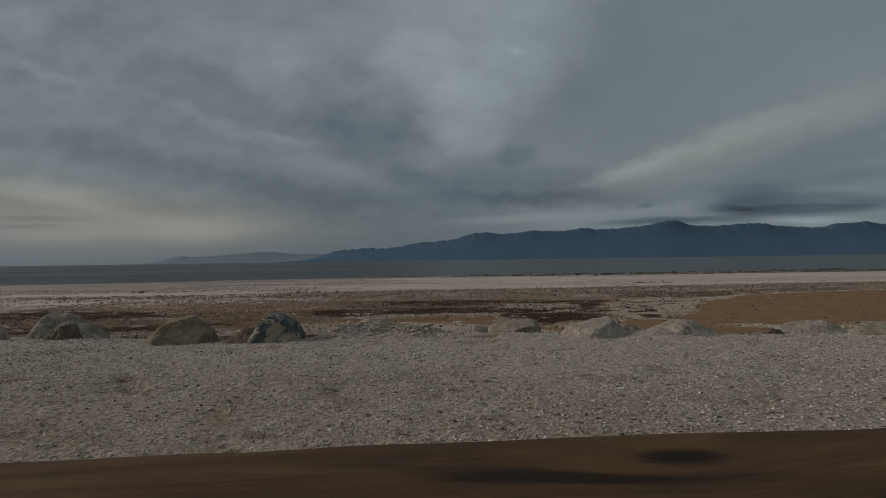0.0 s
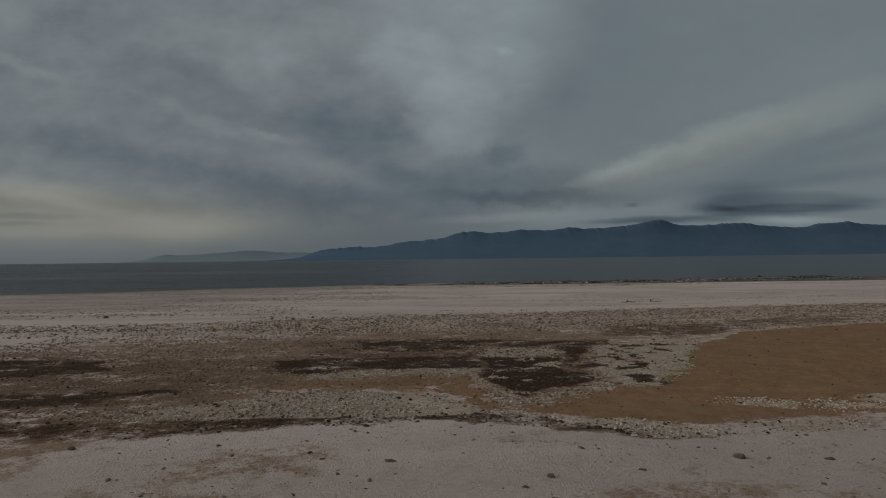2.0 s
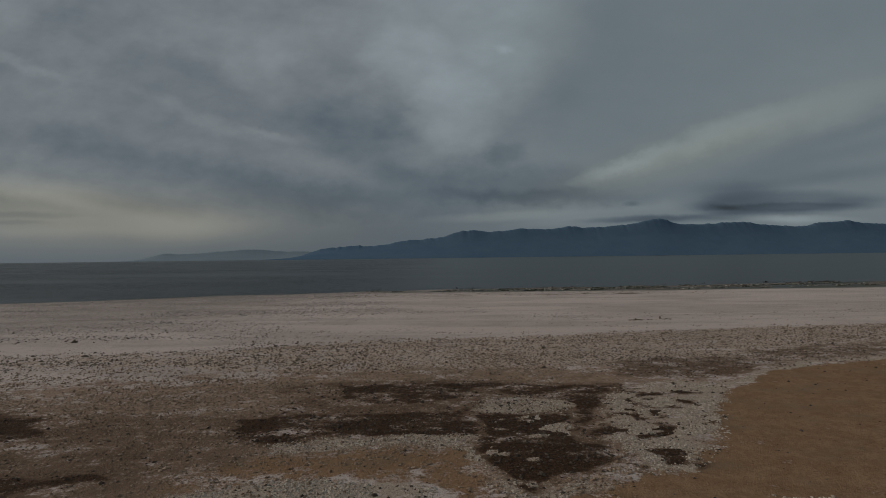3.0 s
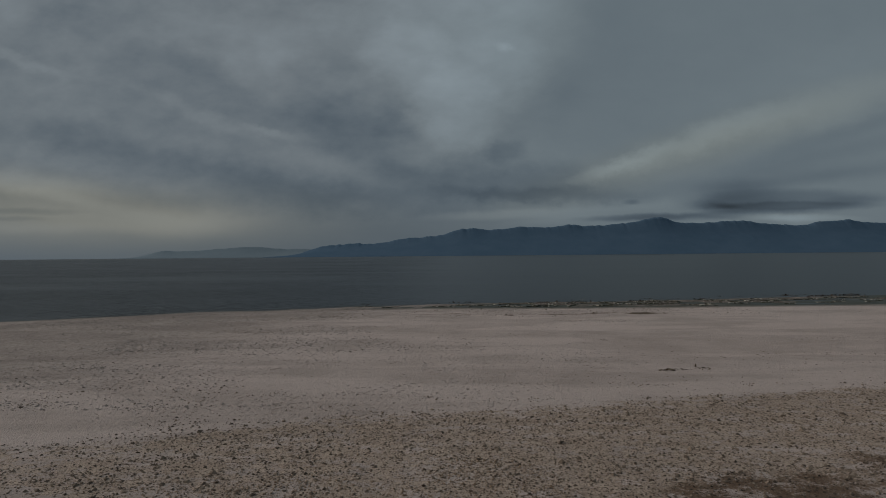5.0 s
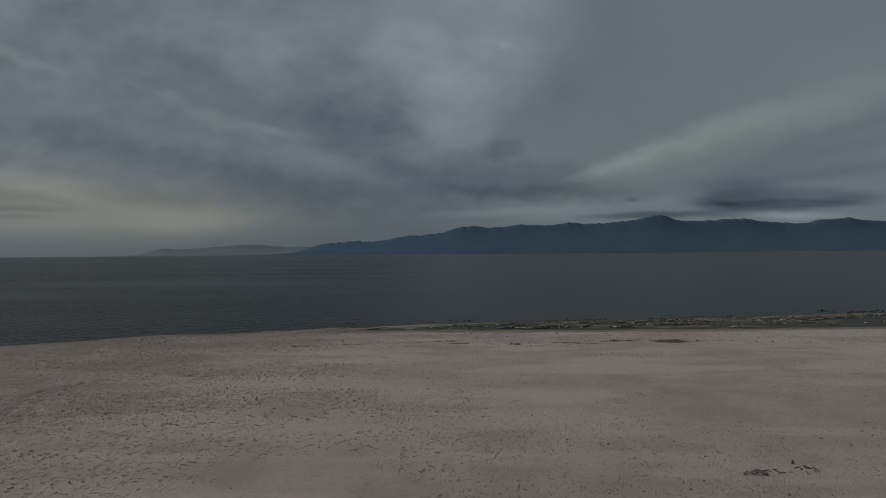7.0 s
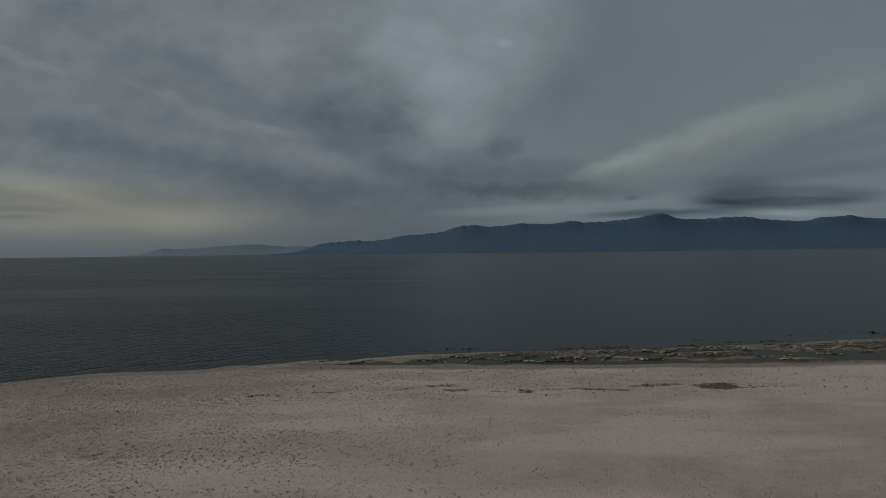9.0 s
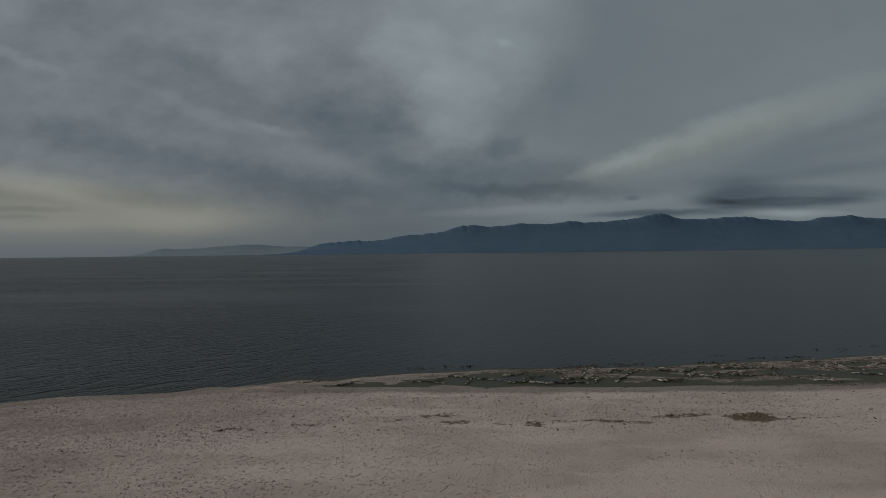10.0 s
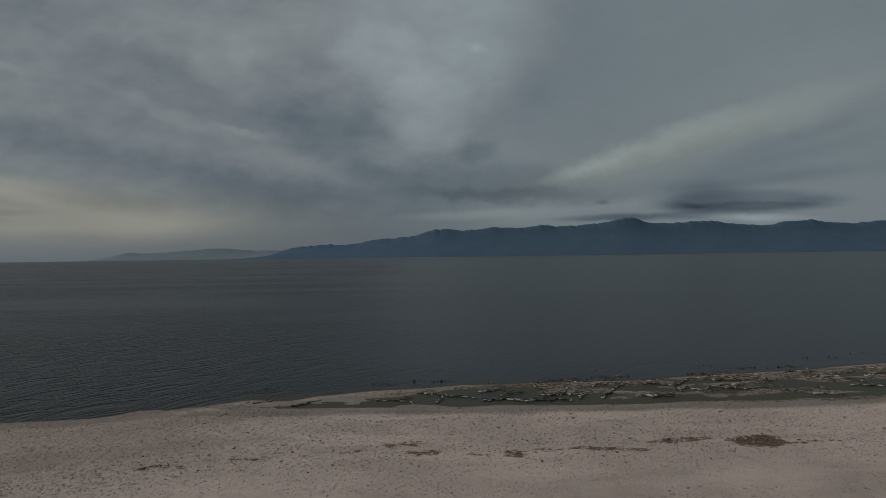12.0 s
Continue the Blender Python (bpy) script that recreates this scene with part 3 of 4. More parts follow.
    spread = step(150, 3000, np.hypot(x, y)) * step(300, 40, y)
    return z + spread * 2.0 * fbm(x * 0.01, y * 0.01, 22, 3)


# outlines of the soils on the mud flat, in plan: the orange pan and its hump
PAN = [(16.09, 24.91), (12.54, 23.87), (10.51, 22.72), (8.55, 20.69), (6.75, 18.52), (5.92, 16.47), (4.76, 14.84), (3.68, 14.41), (2.94, 13.68),
       (2.1, 12.9), (1.56, 13.08), (1.35, 14.39), (1.33, 15.79), (0.62, 16), (-0.92, 15.93), (-2.57, 15.56), (-3.64, 14.37), (-3.81, 13.4),
       (-3.44, 13.36), (-2.81, 13.95), (-1.97, 14.2), (-1.06, 14.29), (0.64, 14.29), (1.22, 13), (1.6, 12.67), (2.6, 12.45), (3.9, 12),
       (5.6, 12.4), (7.8, 12.6), (15, 13.2), (30, 14), (60, 16), (90, 33), (60, 31), (30, 26.5)]
# dark mud
ARM = [(-3.81, 16.69), (-3.91, 18.19), (-2.44, 18.75), (-0.48, 18.42), (1.57, 18.86), (1.43, 16.46), (0.38, 16.67), (-1.03, 16.65), (-1.91, 16.4),
       (-2.86, 16.12)]
SPUR = [(-2.58, 21.57), (-0.79, 21.91), (2.58, 21.8), (5.73, 21.17), (5.58, 19.27), (4.09, 18.41), (1.67, 20.6), (0.88, 19.18), (-1.23, 19.01),
       (-2.05, 19.64)]
WEDGE = [(1.4, 18.33), (3.6, 18.62), (3.36, 16.59), (4.07, 16.07), (3.86, 15.01), (3.18, 14.67), (2.47, 14.53), (1.86, 13.65), (1.60, 14.75),
       (1.38, 16.02)]
BAND = [(6.12, 24.33), (8.12, 25.65), (10.99, 25.26), (10.82, 23.62), (8.61, 21.83), (6.82, 21.96), (5.8, 22.53)]
EDGE = [(11.8, 26.88), (19.34, 29.19), (16.81, 25.86), (12.51, 24.46), (10.39, 23.34)]
POOL = [(-10.11, 18.63), (-8.27, 18.55), (-7.02, 16.92), (-7.58, 16.26), (-8.14, 16.1)]
TAIL = [(-7.1, 14.76), (-5.98, 14.87), (-4.85, 15.02), (-4.42, 14.58), (-5.64, 14.08), (-6.38, 13.83)]
# pale salt crust
CRUST = [(4.1, 17.6), (5.2, 20.35), (7.14, 21.49), (8.88, 21.36), (6.89, 18.52), (5.89, 16.27), (4.67, 14.75), (3.8, 14.49), (3.82, 15.19),
       (3.99, 16.16), (3.41, 16.58)]
SLIP = [(1.39, 18.74), (1.79, 20.01), (3.61, 20.16), (3.6, 18.97), (2.19, 18.2)]
RIM = [(-2.57, 16.3), (-1.03, 16.65), (0.38, 16.83), (1.44, 16.64), (1.39, 15.9), (0.4, 16.08), (-0.95, 16.13), (-2.22, 15.82)]
FRINGE = [(1.24, 16.2), (1.5, 15.9), (1.7, 14.52), (1.95, 13.88), (2.65, 14.48), (3.25, 14.57), (3.28, 14.16), (2.8, 13.8), (2.1, 13.2),
       (1.62, 13.35), (1.44, 14.3)]
FIELD = [(-3.8, 16.7), (-3.6, 18.6), (-2.6, 21.6), (5.7, 21.2), (4.0, 16.3), (1.4, 16.4)]
NECK = [(3.81, 20.38), (5.33, 21.18), (4.5, 18.68), (3.6, 16.16), (3.09, 16.16)]


def within(x, y, outline, soft):
    """How far inside an outline x, y lies: 0 outside, 1 inside, soft metres wide at the edge."""
    far, odd = np.full(np.shape(x), 1e9), np.zeros(np.shape(x), bool)
    for (ax, ay), (bx, by) in zip(outline, outline[1:] + outline[:1]):
        dx, dy = bx - ax, by - ay
        h = np.clip(((x - ax) * dx + (y - ay) * dy) / (dx * dx + dy * dy), 0, 1)
        far = np.minimum(far, np.hypot(x - ax - h * dx, y - ay - h * dy))
        odd ^= ((ay > y) != (by > y)) & (x < dx * (y - ay) / (dy if dy else 1e-9) + ax)
    return step(-soft, soft, np.where(odd, far, -far))


def soils(x, y, full=True):
    """How much of each soil lies at x, y: orange mud, black mud, salt crust, gravel; wet and painted shade, weed, grit,
    brown silt and hollow shade.
    """
    wx = x + 0.75 * fbm(x * 0.8, y * 1.2, 31, 5, 0.66)
    wy = y + 0.75 * fbm(x * 0.7, y * 1.1, 35, 5, 0.66)
    orange = within(wx, wy, PAN, 0.45) * (0.56 + 0.44 * step(0.2, 2.4, wx)) * (0.35 + 0.65 * step(-4.2, -2.2, wx))
    if not full:
        return (orange,)
    top = along(wx, (-14, 12.6), (-6, 12.6), (-5.5, 12.75), (-4.5, 13.25), (-2.9, 13.85), (-2.0, 14.2), (0.4, 14.2), (0.9, 13.4), (1.4, 12.7), (2.2, 12.4), (3.0, 12.15), (4.5, 11.8), (6.7, 11.9), (25, 13.2))
    line = along(wx, (-14, 11.7), (-6.5, 11.5), (-5.2, 11.55), (-3.9, 11.72), (-2.4, 11.92), (-0.9, 12.2), (0.6, 12.42), (1.5, 12.16), (2.3, 11.82), (3.0, 11.5), (3.7, 11.3), (5.1, 11.32), (6.7, 11.65), (12, 12.2), (25, 13))
    half = along(wx, (-14, 0.7), (-7, 0.46), (-5, 0.40), (-4, 0.36), (-2.4, 0.26), (-0.9, 0.20), (0.6, 0.14), (1.5, 0.20), (2.5, 0.20), (3.2, 0.18), (4.2, 0.06), (25, 0.04))
    dark = 0.70 * stripe(wx, wy, line + half, half * 1.35, -40, 4.6)
    for outline, much, soft in ((FIELD, 0.56, 0.8), (ARM, 0.82, 0.42), (SPUR, 0.76, 0.55), (WEDGE, 1.0, 0.30), (BAND, 0.60, 0.6), (EDGE, 0.50, 0.7), (POOL, 0.90, 0.7), (TAIL, 0.92, 0.5), (NECK, 0.80, 0.35)):
        dark = np.maximum(dark, much * within(wx, wy, outline, soft))
    for cx, cy, rx, ry, much in ((4.75, 15.05, 0.55, 0.30, 0.95), (4.4, 15.9, 0.6, 0.35, 0.75), (4.0, 17.0, 0.55, 0.30, 0.62), (5.1, 18.9, 0.8, 0.5, 0.72), (-10.8, 17.4, 3.6, 1.7, 0.85), (-8.6, 13.9, 3.6, 0.8, 0.82), (-13.0, 15.4, 4.0, 2.4, 0.62), (-9.0, 15.6, 6.5, 3.4, 0.50), (-5.0, 17.5, 3.0, 1.2, 0.46), (-7.2, 12.1, 2.2, 0.6, 0.72),
                                 (-2.9, 20.9, 1.0, 0.6, 0.5), (3.6, 15.3, 0.4, 0.25, 0.85)):
        dark = np.maximum(dark, much * blot(wx, wy, cx, cy, rx, ry))
    crust = within(wx, wy, CRUST, 0.40)
    fleck = step(-0.01, 0.07, fbm(x * 1.7, y * 2.3, 84, 4, 0.62) - 0.05 * (wx - 4.6)) * crust
    gaps = step(0.09, 0.17, fbm(x * 1.3, y * 1.9, 83, 4, 0.62)) * within(wx, wy, WEDGE, 0.3)
    dark = np.maximum(dark * (1 - 0.75 * gaps) * (1 - 0.85 * crust), 0.85 * fleck)
    dark = dark * (1 - 0.8 * orange * step(0.6, 0.2, dark))
    salt = np.maximum(0.74 * crust * (1 - fleck), 0.75 * gaps)
    for outline, much, soft in ((SLIP, 0.70, 0.45), (RIM, 0.66, 0.32), (FRINGE, 0.64, 0.24)):
        salt = np.maximum(salt, much * within(wx, wy, outline, soft))
    peb = step(-0.05, 0.2, wy - line - 1.7 * half) * step(0.35, -0.15, wy - top) * step(5.0, 3.6, wx) * (0.25 + 0.75 * step(-6.5, -2.5, wx)) * step(-16, -8, wx)
    salt = np.maximum(salt, (0.64 + 0.16 * step(-4.5, -2.5, wx)) * peb)
    salt = np.maximum(salt, 0.54 * blot(wx, wy, 8.4, 13.3, 1.6, 0.5, 10))
    salt = np.maximum(salt, 0.55 * blot(wx, wy, 5.9, 13.2, 0.9, 0.30, -6))
    salt = np.maximum(salt, 0.52 * stripe(wx, wy, line + 0.30, 0.34 + 0 * wx, 3.2, 30))
    rim = along(wx, (6.5, 18.6), (8.5, 20.9), (10.5, 22.9), (12.5, 24.0), (16, 25.1), (30, 26.8), (60, 31.3))
    salt = np.maximum(salt, 0.62 * stripe(wx, wy, rim, 0.28 + 0 * wx, 6.8, 40))
    salt = salt * (1 - 0.95 * within(wx, wy, WEDGE, 0.16) * (1 - gaps))
    edge = along(wx, (-40, 24), (-9.7, 27.6), (-2.7, 30.2), (5, 31.6), (13, 33.3), (17, 34.3), (60, 40))
    gravel = step(22.0, 25.5, wy) * step(1.4, -0.6, wy - edge) * (0.72 - 0.25 * step(-3, -14, wx)) * step(-90, -40, wx)
    gravel = np.maximum(gravel, 0.22 * step(13, 14.5, wy) * step(24, 20, wy) * step(3.0, 1.5, wx)) * (1 - 0.85 * orange)
    gravel = np.maximum(gravel, 0.16 * blot(wx, wy, 12, 45, 60, 1.4) + 0.16 * blot(wx, wy, -4, 39, 30, 2.2))
    brown = np.maximum(step(-0.2, 1.0, wy - top), step(-0.1, 0.3, wy - line) * step(0.5, -2.5, wx)) * step(-2.5, -9.5, wy - edge) * 0.85 * (1 - 0.3 * step(4, 9, wx))
    # hollows by the bench: silt colour painted in for their shadow
    brown = np.maximum(brown, 0.55 * dents(x, y))
    brown = np.maximum(brown, 0.62 * step(-3.2, -5.6, wx) * step(7.4, 8.4, wy) * step(12.6, 11.4, wy))
    brown = np.maximum(brown, 0.36 * step(-0.1, 0.2, fbm(x * 0.6, y * 1.4, 48, 4)) * step(12.6, 11.4, y) * step(7.4, 8.6, y))
    ns = near_shore(x) + 0.9 * fbm(x * 0.25, y * 0.25, 5, 4)
    wet_shade = step(-1.1, 0.25, y - ns + 0.8 * fbm(x * 0.4, y * 0.2, 41, 3))
    wet_shade = np.maximum(wet_shade, 0.55 * step(-3.2, -0.6, y - ns + 1.6 * fbm(x * 0.3, y * 0.3, 46, 3)))
    # damp outer beach; its rise to the left is painted shade
    wet_shade = np.maximum(wet_shade, (0.36 + 0.55 * step(8, -16, x)) * step(-26, -9, y - ns + 5.0 * fbm(x * 0.06, y * 0.3, 49, 3)))
    wet_shade = np.maximum(wet_shade, 0.40 * blot(x, y, 25, 52, 9, 0.8) + 0.25 * blot(x, y, 28, 63, 14, 0.9))
    # broad shade over the left of the beach, painted through this mask
    wet_shade = np.maximum(wet_shade, 0.88 * step(8, -24, x + 3.0 * fbm(x * 0.07, y * 0.16, 50, 3)) * step(24, 42, y))
    damp = 0.55 * step(0.02, 0.22, fbm(x * 0.045, y * 0.42, 47, 4)) * step(36, 42, y) + 0.95 * track(x, y)
    wet_shade = np.maximum(wet_shade, (0.75 + 0.35 * step(2, -16, x)) * damp)
    weed = 0 * x
    for cx, cy, rx, ry, much in [(20.6, 69.1, 1.35, 0.75, 0.95), (16.6, 69.6, 2.6, 0.28, 0.62), (2.0, 70.1, 1.3, 0.32, 0.7), (2.9, 68.7, 0.9, 0.36, 0.68),
                                 (5.7, 68.2, 1.0, 0.28, 0.62), (7.5, 68.0, 0.6, 0.55, 0.62), (-9.8, 67.5, 1.2, 0.32, 0.75), (-6.0, 68.4, 1.4, 0.25, 0.62),
                                 (13, 68.4, 1.7, 0.30, 0.66), (23.4, 68.8, 1.8, 0.22, 0.6), (-1.0, 69.0, 1.5, 0.2, 0.55), (30, 78.2, 9, 0.55, 0.6), (10, 68.6, 2, 0.25, 0.5)]:
        weed = np.maximum(weed, 0.84 * much * blot(x + 1.2 * fbm(x * 0.8, y, 43, 3), y + 0.9 * fbm(x * 0.8, y * 1.2, 44, 3), cx, cy, rx * 1.1, ry * 1.45))
    olive = step(0.4, 1.6, y - ns) * step(0.4, -0.6, y - bar_line(x)) * step(-8, 8, x)
    weed = np.maximum(weed, 0.50 * olive)
    grit = 0.35 * step(13, 9, y) + 0.65 * step(8.4, 6.8, y + 0.5 * fbm(x * 1.2, y * 1.2, 45, 3))
    return orange, dark, salt, gravel, wet_shade, weed, grit, brown


def mesh_of(name, verts, faces, mat, smooth=True):
    me = bpy.data.meshes.new(name)
    verts, faces = np.asarray(verts, np.float32), np.asarray(faces, np.int32)
    n = faces.shape[1]
    me.vertices.add(len(verts))
    me.vertices.foreach_set("co", verts.ravel())
    me.loops.add(faces.size)
    me.loops.foreach_set("vertex_index", faces.ravel())
    me.polygons.add(len(faces))
    me.polygons.foreach_set("loop_start", np.arange(0, faces.size, n, dtype=np.int32))
    me.polygons.foreach_set("use_smooth", np.full(len(faces), smooth))
    me.update(calc_edges=True)
    me.materials.append(mat)
    return me


def grid_faces(nx, ny):
    i = np.arange(nx - 1)[None, :] + nx * np.arange(ny - 1)[:, None]
    i = i.ravel()
    return np.stack([i, i + 1, i + nx + 1, i + nx], -1)


def lines_of(*spans):
    """Grid lines: spans of (from, to, gap)."""
    out = [np.arange(a, b - 1e-6, g) for a, b, g in spans]
    return np.concatenate(out + [[spans[-1][1]]])


def outward(start, end, first, grow=1.22):
    out, at, gap = [], start, first
    while at < end:
        at += gap
        gap *= grow
        out.append(min(at, end))
    return np.array(out)


def set_colours(me, name, rgba):
    attr = me.attributes.new(name, "FLOAT_COLOR", "POINT")
    attr.data.foreach_set("color", np.ascontiguousarray(rgba, np.float32).ravel())


def build_ground():
    xs = lines_of((-26, -5, 0.2), (-5, 5, 0.04), (5, 34, 0.2))
    xs = np.concatenate([-outward(26, 4900, 0.3)[::-1], xs, outward(34, 4900, 0.3)])
    ys = lines_of((-1, 3.2, 0.2), (3.2, 6.9, 0.03), (6.9, 7.6, 0.06), (7.6, 30, 0.14), (30, 76, 0.3), (76, 95, 0.16))
    ys = np.concatenate([-outward(1, 4900, 0.4)[::-1], ys, outward(95, 4950, 0.4)])
    gx, gy = [a.ravel() for a in np.meshgrid(xs, ys)]
    me = mesh_of("ground", np.stack([gx, gy, land(gx, gy)], -1), grid_faces(len(xs), len(ys)), GROUND)
    s = list(soils(gx, gy))
    wet_dark = step(0.11, 0.0, land(gx, gy) - WATER_Z) * step(55, 65, gy)
    s[4] = np.maximum(s[4] * 0.6, wet_dark)
    set_colours(me, "soil", np.stack(s[:4], -1))
    set_colours(me, "shore", np.stack(s[4:], -1))
    return tagged(new("ground", me), "pale shell beach with brown mud flat", "beach", kind="structure")


def build_water():
    xs = lines_of((-60, 60, 0.5))
    xs = np.concatenate([-outward(60, 4900, 0.8)[::-1], xs, outward(60, 4900, 0.8)])
    ys = lines_of((60, 100, 0.4))
    ys = np.concatenate([-outward(-60, 200, 1.0)[::-1], ys, outward(100, 4950, 0.8)])
    gx, gy = [a.ravel() for a in np.meshgrid(xs, ys)]
    me = mesh_of("water", np.stack([gx, gy, gx * 0 + WATER_Z], -1), grid_faces(len(xs), len(ys)), WATER)
    depth = WATER_Z - land(gx, gy)
    attr = me.attributes.new("shallow", "FLOAT", "POINT")
    attr.data.foreach_set("value", (step(0.30, 0.02, depth) ** 1.5 * (0.15 + 0.85 * step(-14, -8, gx))).astype(np.float32))
    return tagged(new("water", me), "dark grey lake with small ripples", "lake", kind="structure")


ground = build_ground()
water = build_water()


# ---- mountains beyond the lake, their haze put into the base colour ----
def crest_height(x, summits):
    total = 0.0 * x
    for at, height, reach in summits:
        total = total + height * np.exp(-((x - at) / reach) ** 2)
    return total


def build_range(name, label, mat, summits, x0, x1, y0, depth, seed, grain):
    xs, s = np.linspace(x0, x1, 900), np.concatenate([np.linspace(0, 0.75, 30), [0.85, 1.0]])
    gx, gs = [a.ravel() for a in np.meshgrid(xs, s)]
    sharp = np.maximum(crest_height(xs, summits), 0) + grain * (1.7 * fbm(xs * 0.0085, xs * 0, seed, 5, 0.6) + 0.25 * fbm(xs * 0.05, xs * 0, seed + 3, 3, 0.6))
    sharp = sharp * step(x0, x0 + 250, xs)
    wide = np.hanning(121) / np.hanning(121).sum()
    broad = np.convolve(np.pad(sharp, 60, mode="edge"), wide, mode="valid")
    sharp, broad = np.tile(sharp, len(s)), np.tile(broad, len(s))
    spur = np.abs(fbm(gx * 0.006 + 3.0 * gs, gs * 4.0, seed + 7, 4, 0.5)) * 1.6
    rise = np.where(gs < 0.75, (gs / 0.75) ** 1.1, 1 - 1.2 * (gs - 0.75))
    tip = np.clip(gs / 0.75, 0, 1) ** 9
    h = broad * 0.9 * rise * (1 - np.where(gs < 0.75, np.clip(1 - gs / 0.75, 0, 1) ** 0.5, 0.0) * spur * 0.10)
    h = np.where(gs <= 0.7501, h * (1 - tip) + sharp * tip, sharp * rise)
    h = np.maximum(h, -0.5) + WATER_Z - 0.3 + 2.0 * step(0, 0.06, gs)
    me = mesh_of(name, np.stack([gx, y0 + depth * gs, h], -1), grid_faces(len(xs), len(s)), mat)
    return tagged(new(name, me), label, "mountains", kind="structure")


PEAKS = [
    (-1190, -8, 90), (-1000, 46, 150), (-800, 52, 190), (-560, 69, 260), (-240, 94, 260), (0, 78, 240), (170, 85, 170), (420, 137, 280), (700, 116, 300), (980, 109, 300), (1250, 134, 300), (1480, 107, 220), (1610, 58, 150), (1780, 138, 260), (2080, 162, 300), (2360, 125, 260), (2640, 96, 260), (2900, 152, 280), (3160, 126, 260), (3420, 101, 260), (3700, 142, 300), (4000, 120, 340), (4400, 151, 380), (4800, 121, 380),
]
HILL_PEAKS = [(-2330, 48, 190), (-1980, 52, 260), (-1600, 72, 280), (-1200, 52, 260), (-900, 40, 200)]
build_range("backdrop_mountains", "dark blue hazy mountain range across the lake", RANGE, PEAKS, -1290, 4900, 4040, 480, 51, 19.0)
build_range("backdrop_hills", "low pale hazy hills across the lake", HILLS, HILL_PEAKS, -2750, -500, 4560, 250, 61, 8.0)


# ---- helpers for things ----
def part(name, me, parent, label=""):
    ob = new(name, me)
    ob.parent = parent
    if label:
        ob["label"] = label
    return ob


def bm_mesh(name, bm, mat, smooth=True):
    me = bpy.data.meshes.new(name)
    bm.to_mesh(me)
    bm.free()
    for p in me.polygons:
        p.use_smooth = smooth
    me.materials.append(mat)
    return me


def ground_z(x, y):
    return float(land(np.array([float(x)]), np.array([float(y)]))[0])


# ---- boulders ----
def boulder_mesh(rng, sx, sy, sz, mat, cuts=9, rough=0.10, sharp=0.85, subdiv=4, faces=()):
    bm = bmesh.new()
    bmesh.ops.create_icosphere(bm, subdivisions=subdiv, radius=1.0)
    planes = [(Vector(f[:3]).normalized(), f[3]) for f in faces]
    for _ in range(cuts):
        n = Vector((rng.uniform(-1, 1), rng.uniform(-1, 1), rng.uniform(-0.2, 1))).normalized()
        planes.append((n, rng.uniform(0.45, 0.8) if not faces else rng.uniform(0.72, 0.9)))
    off = Vector((rng.uniform(0, 50), rng.uniform(0, 50), rng.uniform(0, 50)))
    for v in bm.verts:
        p = v.co.copy()
        for n, d in planes:
            over = p.dot(n) - d
            if over > 0:
                p -= n * over * sharp
        p *= 1 + rough * noise.fractal(p * 1.6 + off, 0.9, 2.1, 5) + 0.05 * noise.fractal(p * 5 + off, 0.7, 2.1, 5)
        v.co = Vector((p.x * sx, p.y * sy, p.z * sz))
    return bm_mesh("boulder", bm, mat)


